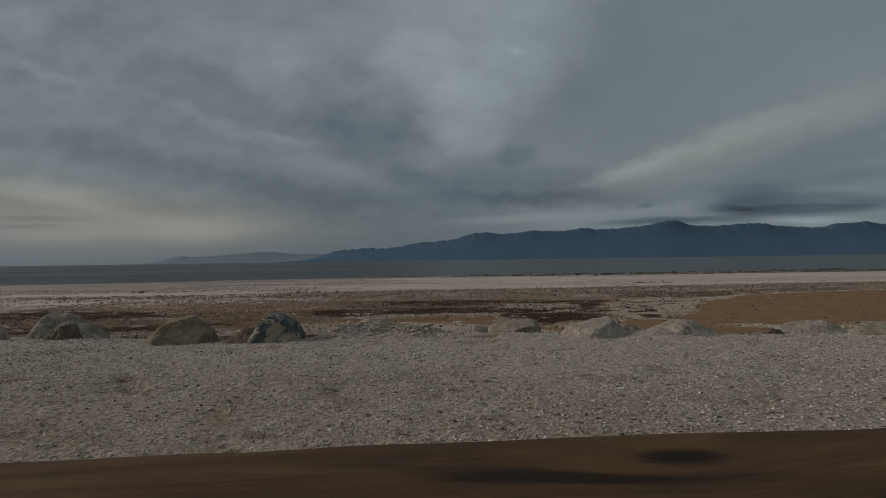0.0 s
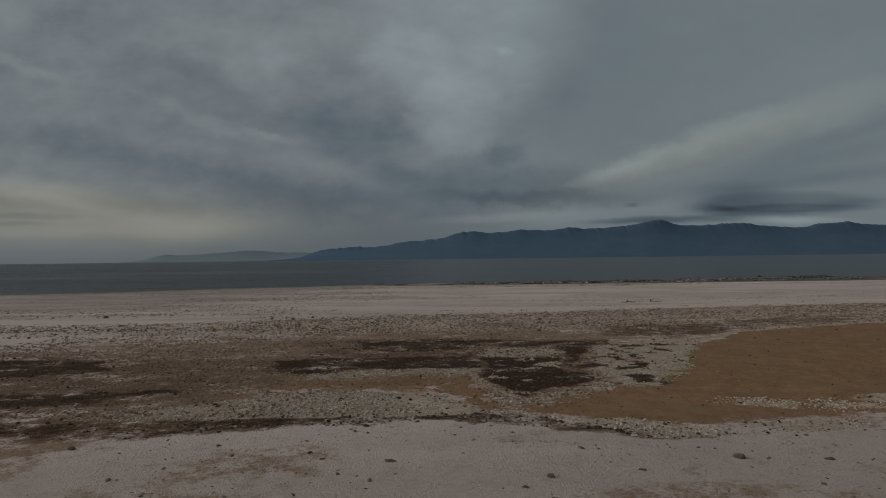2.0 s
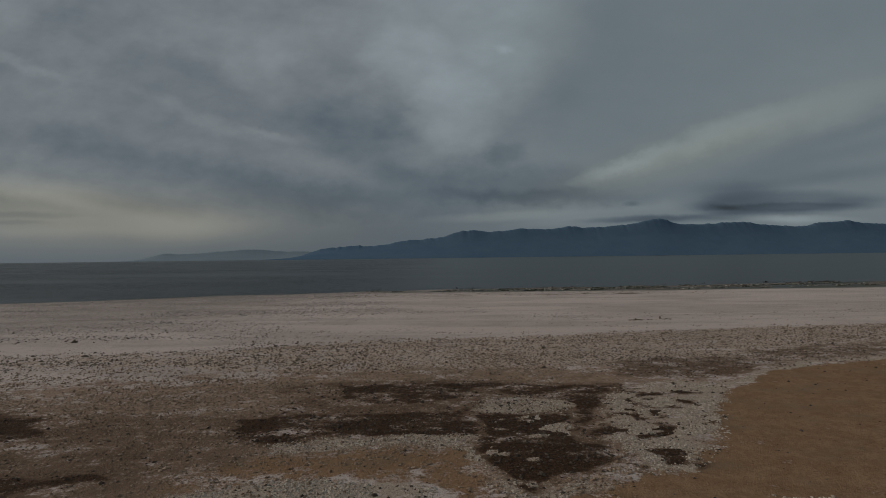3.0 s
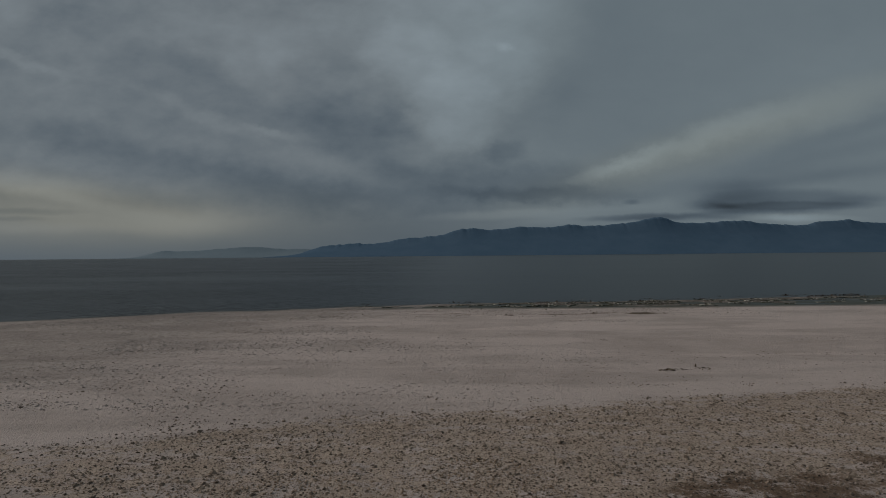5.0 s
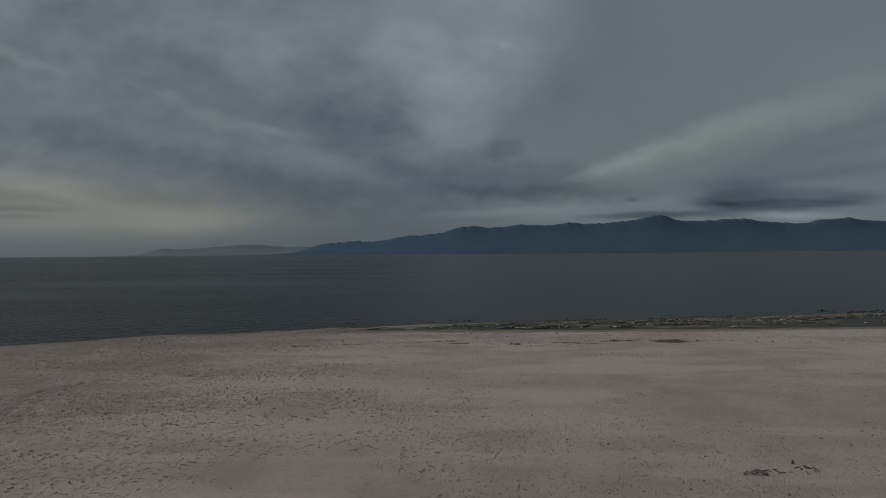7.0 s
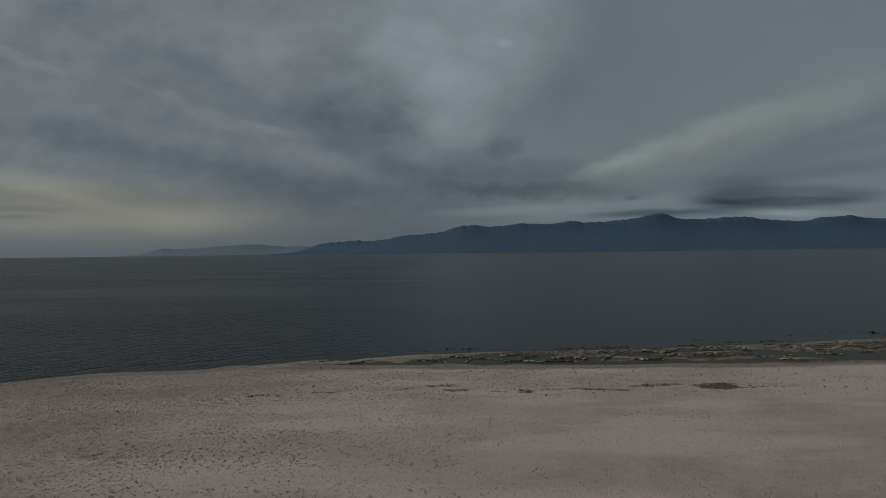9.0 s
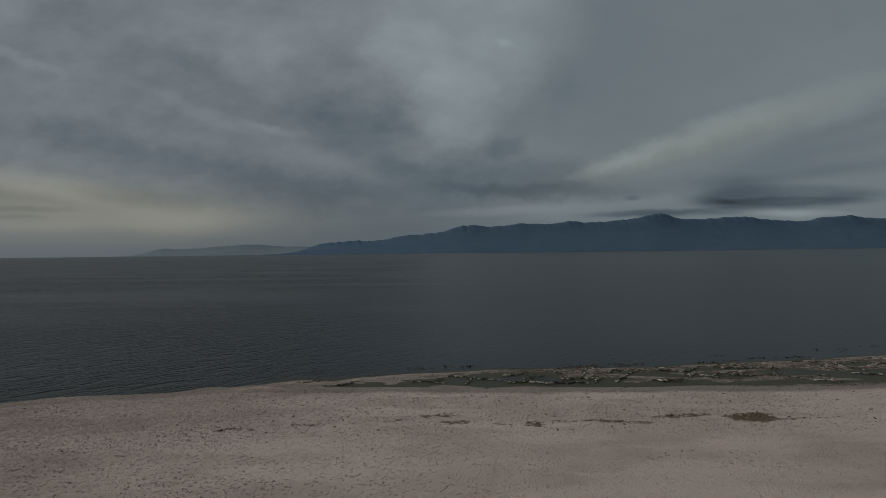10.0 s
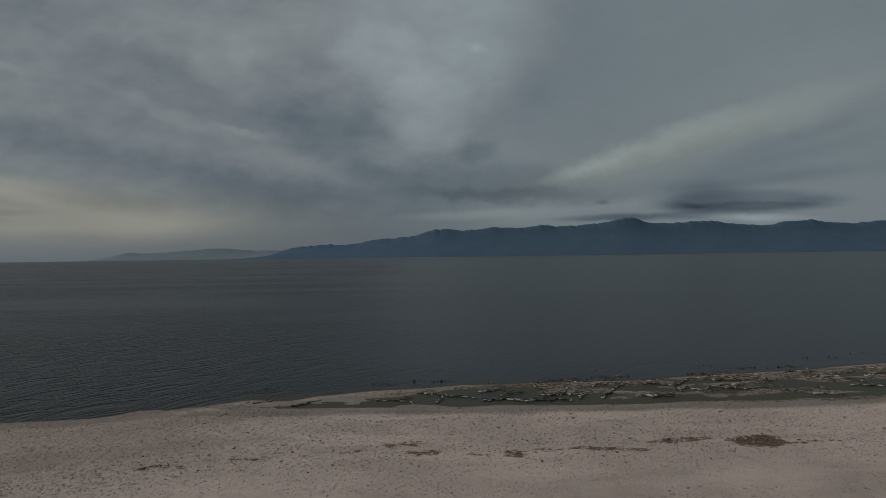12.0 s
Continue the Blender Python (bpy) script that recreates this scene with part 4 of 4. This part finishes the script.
def build_boulders():
    rng = random.Random(4)
    # x, y, half width, half depth, height of the top, turn, material, label, cuts, broad faces (normal, distance)
    rows = [
        (-1.82, 6.43, 0.29, 0.31, 0.145, 0, ROCK_TAN, "angular tan boulder half sunk in shell grit", 7,
         ((-0.30, -0.1, 1, 0.70), (1, -0.15, 0.05, 0.72), (0.15, -1, 0.30, 0.60), (-0.75, -0.25, 0.62, 0.62), (0.6, -0.6, 0.5, 0.74))),
        (-1.085, 6.42, 0.235, 0.29, 0.155, 0, ROCK_DARK, "dark blue-grey boulder with tan crust patches", 5,
         ((1, -0.1, 0.30, 0.66), (-0.72, -0.1, 0.68, 0.70), (0.1, -1, 0.38, 0.62), (0.35, 0, 1, 0.86))),
        (-1.31, 6.36, 0.19, 0.20, 0.055, 0, ROCK_BROWN, "smooth brown rock leaning on a dark boulder", 4,
         ((-0.7, -0.2, 0.66, 0.58), (0.1, -1, 0.5, 0.65))),
        (-0.37, 6.86, 0.17, 0.15, 0.068, 5, ROCK_PALE, "pale crusted boulder buried in a shell mound", 3, ((0, 0, 1, 0.86),)),
        (0.78, 6.88, 0.26, 0.18, 0.040, -6, ROCK_OLIVE, "low olive boulder with pale streaks on the bank", 6,
         ((-0.2, -0.3, 1, 0.66), (0.3, -1, -0.1, 0.66), (1, -0.2, 0.2, 0.74), (-0.8, -0.4, 0.4, 0.66))),
        (0.46, 6.84, 0.13, 0.10, 0.000, 20, ROCK_PALE, "small pale notched rock beside an olive boulder", 9, ()),
        (1.36, 6.48, 0.255, 0.29, 0.095, 0, ROCK_PALE, "rounded grey crusted boulder on the bank", 3,
         ((-0.25, -0.2, 1, 0.84), (0.5, -0.8, 0.4, 0.78))),
        (1.74, 6.90, 0.19, 0.15, -0.010, 0, ROCK_OLIVE, "small dark green boulder behind a grey one", 4,
         ((0.7, -0.2, 0.7, 0.66), (-0.1, -0.9, 0.5, 0.7))),
        (2.07, 6.60, 0.27, 0.25, 0.050, -6, ROCK_PALE, "low rounded boulder covered with shell grit", 4,
         ((0.62, -0.3, 0.75, 0.66), (-0.55, -0.3, 0.80, 0.72), (0.3, -1, 0.4, 0.66))),
        (3.20, 6.82, 0.38, 0.21, 0.010, 0, ROCK_PALE, "long low pale boulder half buried in grit", 3,
         ((0.75, -0.3, 0.62, 0.66), (-0.4, -0.15, 0.9, 0.76), (0, -0.8, 0.7, 0.76))),
        (2.80, 6.68, 0.13, 0.09, -0.035, 12, ROCK_BROWN, "small dark flat stone by a long boulder", 5, ()),
        (3.60, 6.58, 0.30, 0.20, 0.010, 0, ROCK_OLIVE, "low grey-green boulder at the end of the row", 4, ((-0.5, -0.2, 0.85, 0.7),)),
        (-3.06, 6.82, 0.25, 0.22, 0.150, -10, ROCK_OLIVE, "large smooth olive-grey boulder on the bank", 3, ((0.4, -0.3, 0.85, 0.78),)),
        (-2.88, 6.80, 0.25, 0.19, 0.085, 0, ROCK_OLIVE, "smooth olive rock leaning on a larger boulder", 3, ((0.62, -0.2, 0.75, 0.66),)),
        (-2.70, 6.42, 0.155, 0.13, 0.085, 20, ROCK_BROWN, "small dark pointed rock before a larger boulder", 7, ()),
        (-3.42, 6.55, 0.20, 0.16, 0.06, 0, ROCK_PALE, "low pale rock half buried in grit", 4, ()),
    ]
    for x, y, sx, sy, top, turn, mat, label, cuts, flats in rows:
        tall = 0.72 * (top - min(ground_z(x, y), ground_z(x, y - sy * 0.7))) + 0.08
        me = boulder_mesh(rng, sx * 1.06, sy * 1.06, tall, mat, cuts, 0.08, faces=flats, subdiv=5)
        ob = new("boulder", me)
        ob.matrix_world = pose(x, y, top - max(v.co.z for v in me.vertices), 0, 0, turn)
        tagged(ob, label, "boulder", "row of boulders")


def build_stones():
    rng = random.Random(9)
    spots = [(-5.6, 10.4, 0.17), (-3.3, 9.9, 0.08), (-1.2, 10.85, 0.10), (-0.98, 10.6, 0.07), (2.9, 10.1, 0.08), 
             (4.25, 10.5, 0.13), (3.9, 10.9, 0.06), (5.3, 10.4, 0.11), (4.7, 9.6, 0.08), (7.1, 10.7, 0.09), 
             (-6.2, 10.7, 0.16), (-4.5, 11.1, 0.12), (0.14, 12.3, 0.09), (1.8, 9.9, 0.10), (-6.6, 11.1, 0.22)]
    for x, y, r in spots:
        r *= 0.62
        me = boulder_mesh(rng, r, r * rng.uniform(0.5, 0.8), r * rng.uniform(0.35, 0.6), ROCK_BROWN, 8, 0.14, 0.9, 3)
        me.name = "stone"
        ob = new("stone", me)
        ob.matrix_world = pose(x, y, ground_z(x, y) + r * 0.10, 0, 0, rng.uniform(0, 180))
        tagged(ob, "small brown stone lying on pale sand", "stone", "stones behind the bank")


build_boulders()
build_stones()


# ---- the wooden bench at the start ----
def plank_mesh(length, width, thick, seed, wane=0.0):
    """A rough-sawn plank with worn, rounded and slightly wavy edges. x along, y across, top at z = 0."""
    n, ring = 90, []
    outline = [(-0.5, -1), (-0.5, -0.25), (-0.485, -0.06), (-0.46, 0), (-0.3, 0), (-0.1, 0), (0.1, 0), (0.3, 0), (0.44, 0), (0.475, -0.05), (0.495, -0.2), (0.5, -0.5), (0.49, -0.9), (0.46, -1), (0.0, -1)]
    verts, faces, m = [], [], len(outline)
    for i in range(n + 1):
        x = length * (i / n - 0.5)
        wave = wane * noise.fractal(Vector((x * 3.4, seed, 0)), 0.8, 2.0, 4)
        for j, (a, b) in enumerate(outline):
            p = Vector((x * 4, a * 6, seed))
            edge = wave if a > 0.4 else 0.0
            z = b * thick + 0.0022 * noise.fractal(Vector((x * 2, a * 30, seed)), 0.9, 2.0, 4) - (0.006 * max(0.0, noise.noise(p)) if a > 0.4 and b > -0.3 else 0.0)
            verts.append((x, a * width + edge, z))
    for i in range(n):
        for j in range(m):
            faces.append((i * m + j, i * m + (j + 1) % m, (i + 1) * m + (j + 1) % m, (i + 1) * m + j))
    me = mesh_of("plank", verts, faces, WOOD, True)
    bm = bmesh.new()
    bm.from_mesh(me)
    bmesh.ops.holes_fill(bm, edges=[e for e in bm.edges if e.is_boundary], sides=0)
    bmesh.ops.recalc_face_normals(bm, faces=bm.faces)
    bm.to_mesh(me)
    bm.free()
    return me


def box_mesh(name, sx, sy, sz, mat, bevel=0.006):
    bm = bmesh.new()
    bmesh.ops.create_cube(bm, size=1.0)
    for v in bm.verts:
        v.co = Vector((v.co.x * sx, v.co.y * sy, v.co.z * sz))
    bmesh.ops.bevel(bm, geom=bm.edges[:], offset=bevel, segments=2, affect="EDGES", profile=0.7)
    return bm_mesh(name, bm, mat, False)


def build_bench():
    bench = tagged(new("wooden_bench"), "weathered brown plank bench with knots and worn edge", "bench")
    bench.matrix_world = pose(0.32, 2.238, ground_z(0.32, 2.2), 0, 0, 7.0)
    top = 0.443 - ground_z(0.32, 2.2)
    seat = part("seat_plank", plank_mesh(1.7, 0.29, 0.045, 2.0, 0.010), bench)
    seat.location = (0, 0, top)
    for x in (-0.62, 0.62):
        leg = part("leg", box_mesh("leg", 0.09, 0.24, top - 0.045 + 0.04, WOOD), bench)
        leg.location = (x, 0, (top - 0.045) / 2 - 0.02)
    rail = part("rail", box_mesh("rail", 1.15, 0.04, 0.09, WOOD), bench)
    rail.location = (0, 0, top - 0.15)


build_bench()


# ---- driftwood and weed along the shore ----
def tube(points, radii, sides=7, seed=0.0):
    verts, faces = [], []
    for i, (p, r) in enumerate(zip(points, radii)):
        q = points[min(i + 1, len(points) - 1)] - points[max(i - 1, 0)]
        q = q.normalized() if q.length > 1e-6 else Vector((1, 0, 0))
        side = q.cross(Vector((0, 0, 1)))
        side = side.normalized() if side.length > 1e-3 else Vector((1, 0, 0))
        up = side.cross(q)
        for j in range(sides):
            a = 2 * math.pi * j / sides
            w = r * (1 + 0.35 * noise.noise(Vector((i * 0.9, j * 1.3, seed))))
            verts.append(p + side * math.cos(a) * w + up * math.sin(a) * w)
    n = len(points)
    for i in range(n - 1):
        for j in range(sides):
            faces.append((i * sides + j, i * sides + (j + 1) % sides, (i + 1) * sides + (j + 1) % sides, (i + 1) * sides + j))
    bm = bmesh.new()
    vs = [bm.verts.new(v) for v in verts]
    for f in faces:
        bm.faces.new([vs[k] for k in f])
    bm.faces.new(vs[:sides][::-1])
    bm.faces.new(vs[-sides:])
    return bm


def limb_points(rng, start, heading, length, rise, bend, steps=16):
    pts, at, a, z = [], Vector(start), heading, rise
    for i in range(steps):
        pts.append(at.copy())
        a += rng.uniform(-bend, bend)
        z += rng.uniform(-0.12, 0.10)
        z = max(-0.25, min(0.6, z))
        at = at + Vector((math.cos(a), math.sin(a), z)) * (length / steps)
        at.z = max(0.0, at.z)
    return pts


def branch_thing(rng, way, thick, twigs):
    """A gnarled branch that lies along the points way, in plan, half afloat, with twigs that stand off it."""
    start = Vector((*way[0], 0.0))
    steps, pts = 10, []
    for (ax, ay), (bx, by) in zip(way, way[1:]):
        for i in range(steps):
            f = i / steps
            pts.append(Vector((ax + (bx - ax) * f, ay + (by - ay) * f, 0.0)) - start)
    pts.append(Vector((*way[-1], 0.0)) - start)
    off, n = rng.uniform(0, 90), len(pts)
    for i, p in enumerate(pts):
        p.x += 0.30 * noise.noise(Vector((i * 0.33, off, 0))) + 0.09 * noise.noise(Vector((i * 1.3, off, 5)))
        p.y += 0.75 * noise.noise(Vector((i * 0.33, off, 9))) + 0.12 * noise.noise(Vector((i * 1.3, off, 14)))
        p.z = 0.065 + 0.12 * max(0.0, noise.noise(Vector((i * 0.28, off, 20))))
    radii = [thick * (1 - 0.55 * i / n) * rng.uniform(0.7, 1.35) for i in range(n)]
    ob = new("driftwood_branch", bm_mesh("driftwood_branch", tube(pts, radii, 7, off), BRANCH))
    ob.matrix_world = pose(start.x, start.y, WATER_Z - 0.01)
    for _ in range(twigs):
        i = rng.randrange(2, n - 2)
        run = pts[i + 1] - pts[i - 1]
        side = math.atan2(run.y, run.x) + rng.choice((-1, 1)) * rng.uniform(0.4, 1.1)
        sub = limb_points(rng, pts[i], side, rng.uniform(0.5, 1.4), rng.uniform(0.0, 0.35), 0.3, 9)
        part("twig", bm_mesh("twig", tube(sub, [thick * 0.62 * (1 - 0.07 * j) for j in range(9)], 6, rng.uniform(0, 99)), BRANCH), ob)
    return tagged(ob, "gnarled driftwood branch with white barnacle crust in shallow water", "driftwood", "driftwood along the shore")


def build_driftwood():
    rng = random.Random(21)
    ways = [
        ((11.4, 84.9), (12.0, 82.4), (12.1, 80.7), (13.3, 81.2), (14.8, 81.1)), ((13.3, 81.2), (13.9, 83.4), (14.7, 85.1)), ((15.6, 79.8), (17.0, 81.2), (18.2, 83.2), (19.2, 84.4)),
        ((18.4, 83.9), (20.4, 83.6), (22.4, 82.7), (23.6, 83.8), (25.0, 85.1)), ((22.3, 82.6), (22.2, 81.6), (21.9, 80.5)), ((25.2, 84.6), (27.0, 84.4), (29.4, 83.6), (30.6, 83.4)),
        ((30.5, 86.2), (30.9, 85.0), (29.8, 82.6), (29.0, 80.6)), ((26.4, 85.6), (28.2, 85.5), (30.0, 84.9)), ((33.6, 86.4), (34.6, 87.2), (36.4, 86.0)), ((34.0, 84.5), (35.6, 84.2), (37.2, 85.4)),
        ((36.6, 86.2), (36.6, 84.6), (37.6, 82.8)), ((7.2, 79.4), (8.6, 79.9), (9.2, 81.0)), ((8.6, 79.9), (10.2, 79.3)), ((10.0, 79.2), (12.4, 79.4), (13.6, 79.2)), ((3.8, 79.6), (4.4, 80.4), (4.2, 81.6)),
        ((-0.4, 80.2), (1.2, 80.3), (2.2, 81.2)), ((-6.2, 79.3), (-5.4, 79.7), (-5.2, 80.5)), ((-9.8, 80.4), (-8.4, 80.9), (-7.6, 80.7)), ((23.0, 81.6), (26.0, 81.3), (29.0, 81.0)), ((14.0, 79.7), (14.6, 80.6), (14.4, 81.6)),
        ((18.6, 80.0), (20.2, 79.8), (20.9, 79.3)), ((39.0, 84.8), (41.0, 85.2), (43.2, 84.2)), ((41.5, 88.0), (43.0, 86.9), (45.5, 87.4)), ((46, 86.0), (49, 86.8), (51, 85.6)), ((52, 89.0), (55, 88.2), (58, 89.4)),
    ]
    for way in ways:
        branch_thing(rng, way, rng.uniform(0.04, 0.07), rng.randrange(1, 4))
    for x in np.arange(1, 60, 1.5):
        y = float(near_shore(np.array([x]))[0]) + rng.uniform(1.2, max(1.6, min(8.0, (x + 12) * 0.26)))
        turn, span = rng.triangular(-0.7, 0.7, 0.0), rng.uniform(0.8, 2.6)
        branch_thing(rng, ((x, y), (x + span * math.cos(turn), y + span * math.sin(turn))), rng.uniform(0.035, 0.06), rng.randrange(0, 3))


build_driftwood()


def scatter(name, label, category, mat, xs, ys, sizes, flat, seed, lift=0.25, long=1.0, share=None):
    """One object of many small angular chips lying on the ground."""
    rng = np.random.default_rng(seed)
    n = len(xs)
    base = np.array([(1, 0, 0), (0.31, 0.95, 0), (-0.81, 0.59, 0), (-0.81, -0.59, 0), (0.31, -0.95, 0), (0.1, 0.05, 1), (0, 0, -1)])
    tri = np.array([(0, 1, 5), (1, 2, 5), (2, 3, 5), (3, 4, 5), (4, 0, 5), (1, 0, 6), (2, 1, 6), (3, 2, 6), (4, 3, 6), (0, 4, 6)])
    p = base[None] * rng.uniform(0.65, 1.3, (n, 7, 1))
    p = p * np.stack([sizes * long, sizes * rng.uniform(0.55, 1.0, n), sizes * flat * rng.uniform(0.6, 1.3, n)], -1)[:, None, :]
    tilt = rng.normal(0, 0.35, n)
    c, s = np.cos(tilt)[:, None], np.sin(tilt)[:, None]
    p = np.stack([p[..., 0] * c - p[..., 2] * s, p[..., 1], p[..., 0] * s + p[..., 2] * c], -1)
    a = rng.uniform(0, 2 * np.pi, n) if share is None else rng.normal(share, 0.5, n)
    c, s = np.cos(a)[:, None], np.sin(a)[:, None]
    p = np.stack([p[..., 0] * c - p[..., 1] * s, p[..., 0] * s + p[..., 1] * c, p[..., 2]], -1)
    p = p + np.stack([xs, ys, land(xs, ys) + sizes * flat * lift], -1)[:, None, :]
    faces = (tri[None] + 7 * np.arange(n)[:, None, None]).reshape(-1, 3)
    me = mesh_of(name, p.reshape(-1, 3), faces, mat, False)
    return tagged(new(name, me), label, category, kind="stuff")


def throw(seed, count, x0, x1, y0, y1, chance):
    """Random places in a stretch of the plan, kept with a chance that depends on the soil there."""
    rng = np.random.default_rng(seed)
    x, y = rng.uniform(x0, x1, count), rng.uniform(y0, y1, count)
    keep = rng.uniform(0, 1, count) < chance(x, y)
    return x[keep], y[keep], rng


def build_scatter():
    shell = stuff_material("bleached_shell_chips", (0.30, 0.265, 0.228), (0.70, 0.64, 0.57))
    pale = stuff_material("pale_salt_clods", (0.31, 0.255, 0.205), (0.62, 0.54, 0.455))
    umber = stuff_material("dark_mud_clods", (0.035, 0.025, 0.019), (0.13, 0.098, 0.074))
    lump = stuff_material("shell_lumps", (0.25, 0.20, 0.155), (0.54, 0.465, 0.39))
    silty = stuff_material("brown_silt_clods", (0.21, 0.145, 0.10), (0.39, 0.29, 0.21))
    stone = stuff_material("brown_grey_pebbles", (0.085, 0.063, 0.048), (0.34, 0.265, 0.205))
    twig = stuff_material("dry_weed_bits", (0.06, 0.044, 0.03), (0.21, 0.165, 0.11))
    # shell grit on the bank
    x, y, r = throw(1, 110000, -4.6, 5.2, 2.9, 7.4, lambda x, y: (0.45 + 1.4 * np.clip(fbm(x * 1.3, y * 1.3, 71, 3) + 0.15, 0, 1)) * step(7.5, 6.7, y) * step(-1.2, 0.6, y - 2.2 - np.abs(x - 0.3) * 0.75))
    scatter("shell_grit", "loose bleached shell grit on the bank", "shells", shell, x, y, np.minimum(r.lognormal(-5.35, 0.38, len(x)), 0.009), 0.6, 1)
    x, y, r = throw(2, 12000, -4.6, 5.2, 3.0, 7.2, lambda x, y: np.clip(fbm(x * 0.9, y * 1.5, 72, 3) * 2.4 + 0.45, 0.06, 1))
    scatter("dark_grit", "scattered dark shell bits and pebbles", "pebbles", umber, x, y, np.minimum(r.lognormal(-5.3, 0.4, len(x)), 0.009), 0.5, 2)
    x, y, r = throw(3, 8000, -0.95, 0.35, 6.3, 7.0, lambda x, y: step(0.03, 0.09, land(x, y) + 0.085) * (0.4 + 0.6 * step(-0.5, -0.1, x)))
    scatter("shell_mound", "mound of shell lumps round a buried boulder", "shells", lump, x, y, r.lognormal(-4.85, 0.5, len(x)), 0.45, 3, 0.3)
    # sand strip behind the bank
    x, y, r = throw(4, 1800, -9, 12, 7.6, 12.2, lambda x, y: np.clip(fbm(x * 0.8, y * 1.2, 73, 3) * 2 + 0.35, 0, 1))
    scatter("sand_bits", "small dark bits on pale sand", "pebbles", stone, x, y, r.lognormal(-4.2, 0.45, len(x)), 0.45, 4, 0.3, 1.5)
    # salt and mud clods of the flat
    x, y, r = throw(5, 190000, -9, 13, 11.3, 22, lambda x, y: soils(x, y)[2] * np.clip(1.0 + 4.5 * fbm(x * 1.3, y * 1.3, 77, 3), 0.0, 1.6) - 0.08)
    scatter("salt_clods", "broken pale salt crust clods on mud", "salt crust", pale, x, y, np.minimum(r.lognormal(-4.0, 0.40, len(x)), 0.034), 0.55, 5)
    x, y, r = throw(6, 90000, -12, 16, 11.2, 27, lambda x, y: np.clip(soils(x, y)[1] - 0.3, 0, 1) * (0.25 + 0.5 * step(-6, -2, x)) + soils(x, y)[2] * 0.15 + soils(x, y)[0] * 0.012)
    scatter("mud_clods", "dark brown mud clods on the flat", "mud", umber, x, y, np.minimum(r.lognormal(-3.75, 0.42, len(x)), 0.055), 0.55, 6)
    x, y, r = throw(12, 52000, -13, 4, 12.6, 27, lambda x, y: np.clip(soils(x, y)[7] * 0.75 + 1.3 * fbm(x * 0.5, y * 0.8, 78, 3), 0, 1) * (1 - soils(x, y)[0]) * np.clip(1.4 - 2.0 * soils(x, y)[1], 0, 1))
    scatter("silt_clods", "crumbled brown silt clods on the flat", "mud", silty, x, y, np.minimum(r.lognormal(-3.75, 0.4, len(x)), 0.05), 0.6, 12)
    x, y, r = throw(7, 92000, -24, 28, 21, 36, lambda x, y: np.clip(soils(x, y)[3] * 0.9 + 0.9 * fbm(x * 0.5, y * 0.9, 74, 3), 0, 1) * (1 - soils(x, y)[0]))
    scatter("flat_pebbles", "brown and grey pebbles on the mud flat", "pebbles", stone, x, y, r.lognormal(-3.6, 0.42, len(x)), 0.55, 7)
    # bits on the outer beach
    x, y, r = throw(8, 30000, -34, 46, 31, 78, lambda x, y: np.clip(0.02 + 1.4 * fbm(x * 0.13, y * 0.45, 75, 4) + 0.22 * step(40, 33, y) + 0.30 * np.exp(-((y - 68.5) / 1.6) ** 2), 0, 1) * (1 - 0.6 * step(44, 52, y) * (1 - np.exp(-((y - 68.5) / 1.6) ** 2))))
    scatter("beach_bits", "dark bits of weed and stone on the beach", "debris", twig, x, y, r.lognormal(-3.6, 0.45, len(x)), 0.35, 8, 0.25, 1.1)
    clod = stuff_material("damp_sand_clods", (0.27, 0.226, 0.20), (0.50, 0.435, 0.40))
    x, y, r = throw(13, 90000, -38, 32, 32, 77, lambda x, y: np.clip(0.16 + 2.6 * fbm(x * 0.12, y * 0.32, 79, 4) + 0.30 * step(6, -14, x) - 0.14 - 0.25 * step(-4, 8, x), 0, 1) * step(0.2, -0.8, y - near_shore(x)))
    scatter("sand_clods", "trodden lumps of damp pale sand", "sand", clod, x, y, np.minimum(r.lognormal(-3.2, 0.38, len(x)), 0.09), 0.5, 13, 0.1, 1.2)
    x, y, r = throw(9, 60000, -13, 34, 66, 79.5, lambda x, y: np.clip(soils(x, y)[5] * 0.7 - 0.28, 0, 1) + 0.014)
    scatter("dry_weed", "dry brown weed heaped along the tide line", "weed", twig, x, y, r.lognormal(-3.05, 0.35, len(x)), 0.35, 9, 0.5, 1.4)
    x, y, r = throw(10, 420, 9, 16, 38, 40, lambda x, y: blot(x, y, 12, 38.9, 0.9, 0.25) + blot(x, y, 13.6, 39.3, 0.3, 0.5) + blot(x, y, 9.8, 38.3, 0.12, 0.12))
    scatter("weed_wisp", "wisp of dark dry weed on the sand", "weed", twig, x, y, r.lognormal(-2.95, 0.3, len(x)), 0.3, 10, 0.4, 2.4)
    # weed mats afloat off the bar
    x, y, r = throw(11, 30000, -14, 62, 79, 97, lambda x, y: step(-0.3, 1.2, y - bar_line(x)) * step(5.5, 1.5, y - bar_line(x)) * np.clip(fbm(x * 0.22, y * 0.8, 76, 3) * 5 - 0.45, 0, 1))
    weed = scatter("floating_weed", "dark weed mats afloat near the shore", "weed", umber, x, y, r.lognormal(-2.4, 0.4, len(x)), 0.12, 11, 0.2, 2.0)
    co = np.empty(len(weed.data.vertices) * 3, np.float32)
    weed.data.vertices.foreach_get("co", co)
    co = co.reshape(-1, 7, 3)
    co[..., 2] += (WATER_Z + 0.01 - co[..., 2].mean(1))[:, None]
    weed.data.vertices.foreach_set("co", co.ravel())


build_scatter()
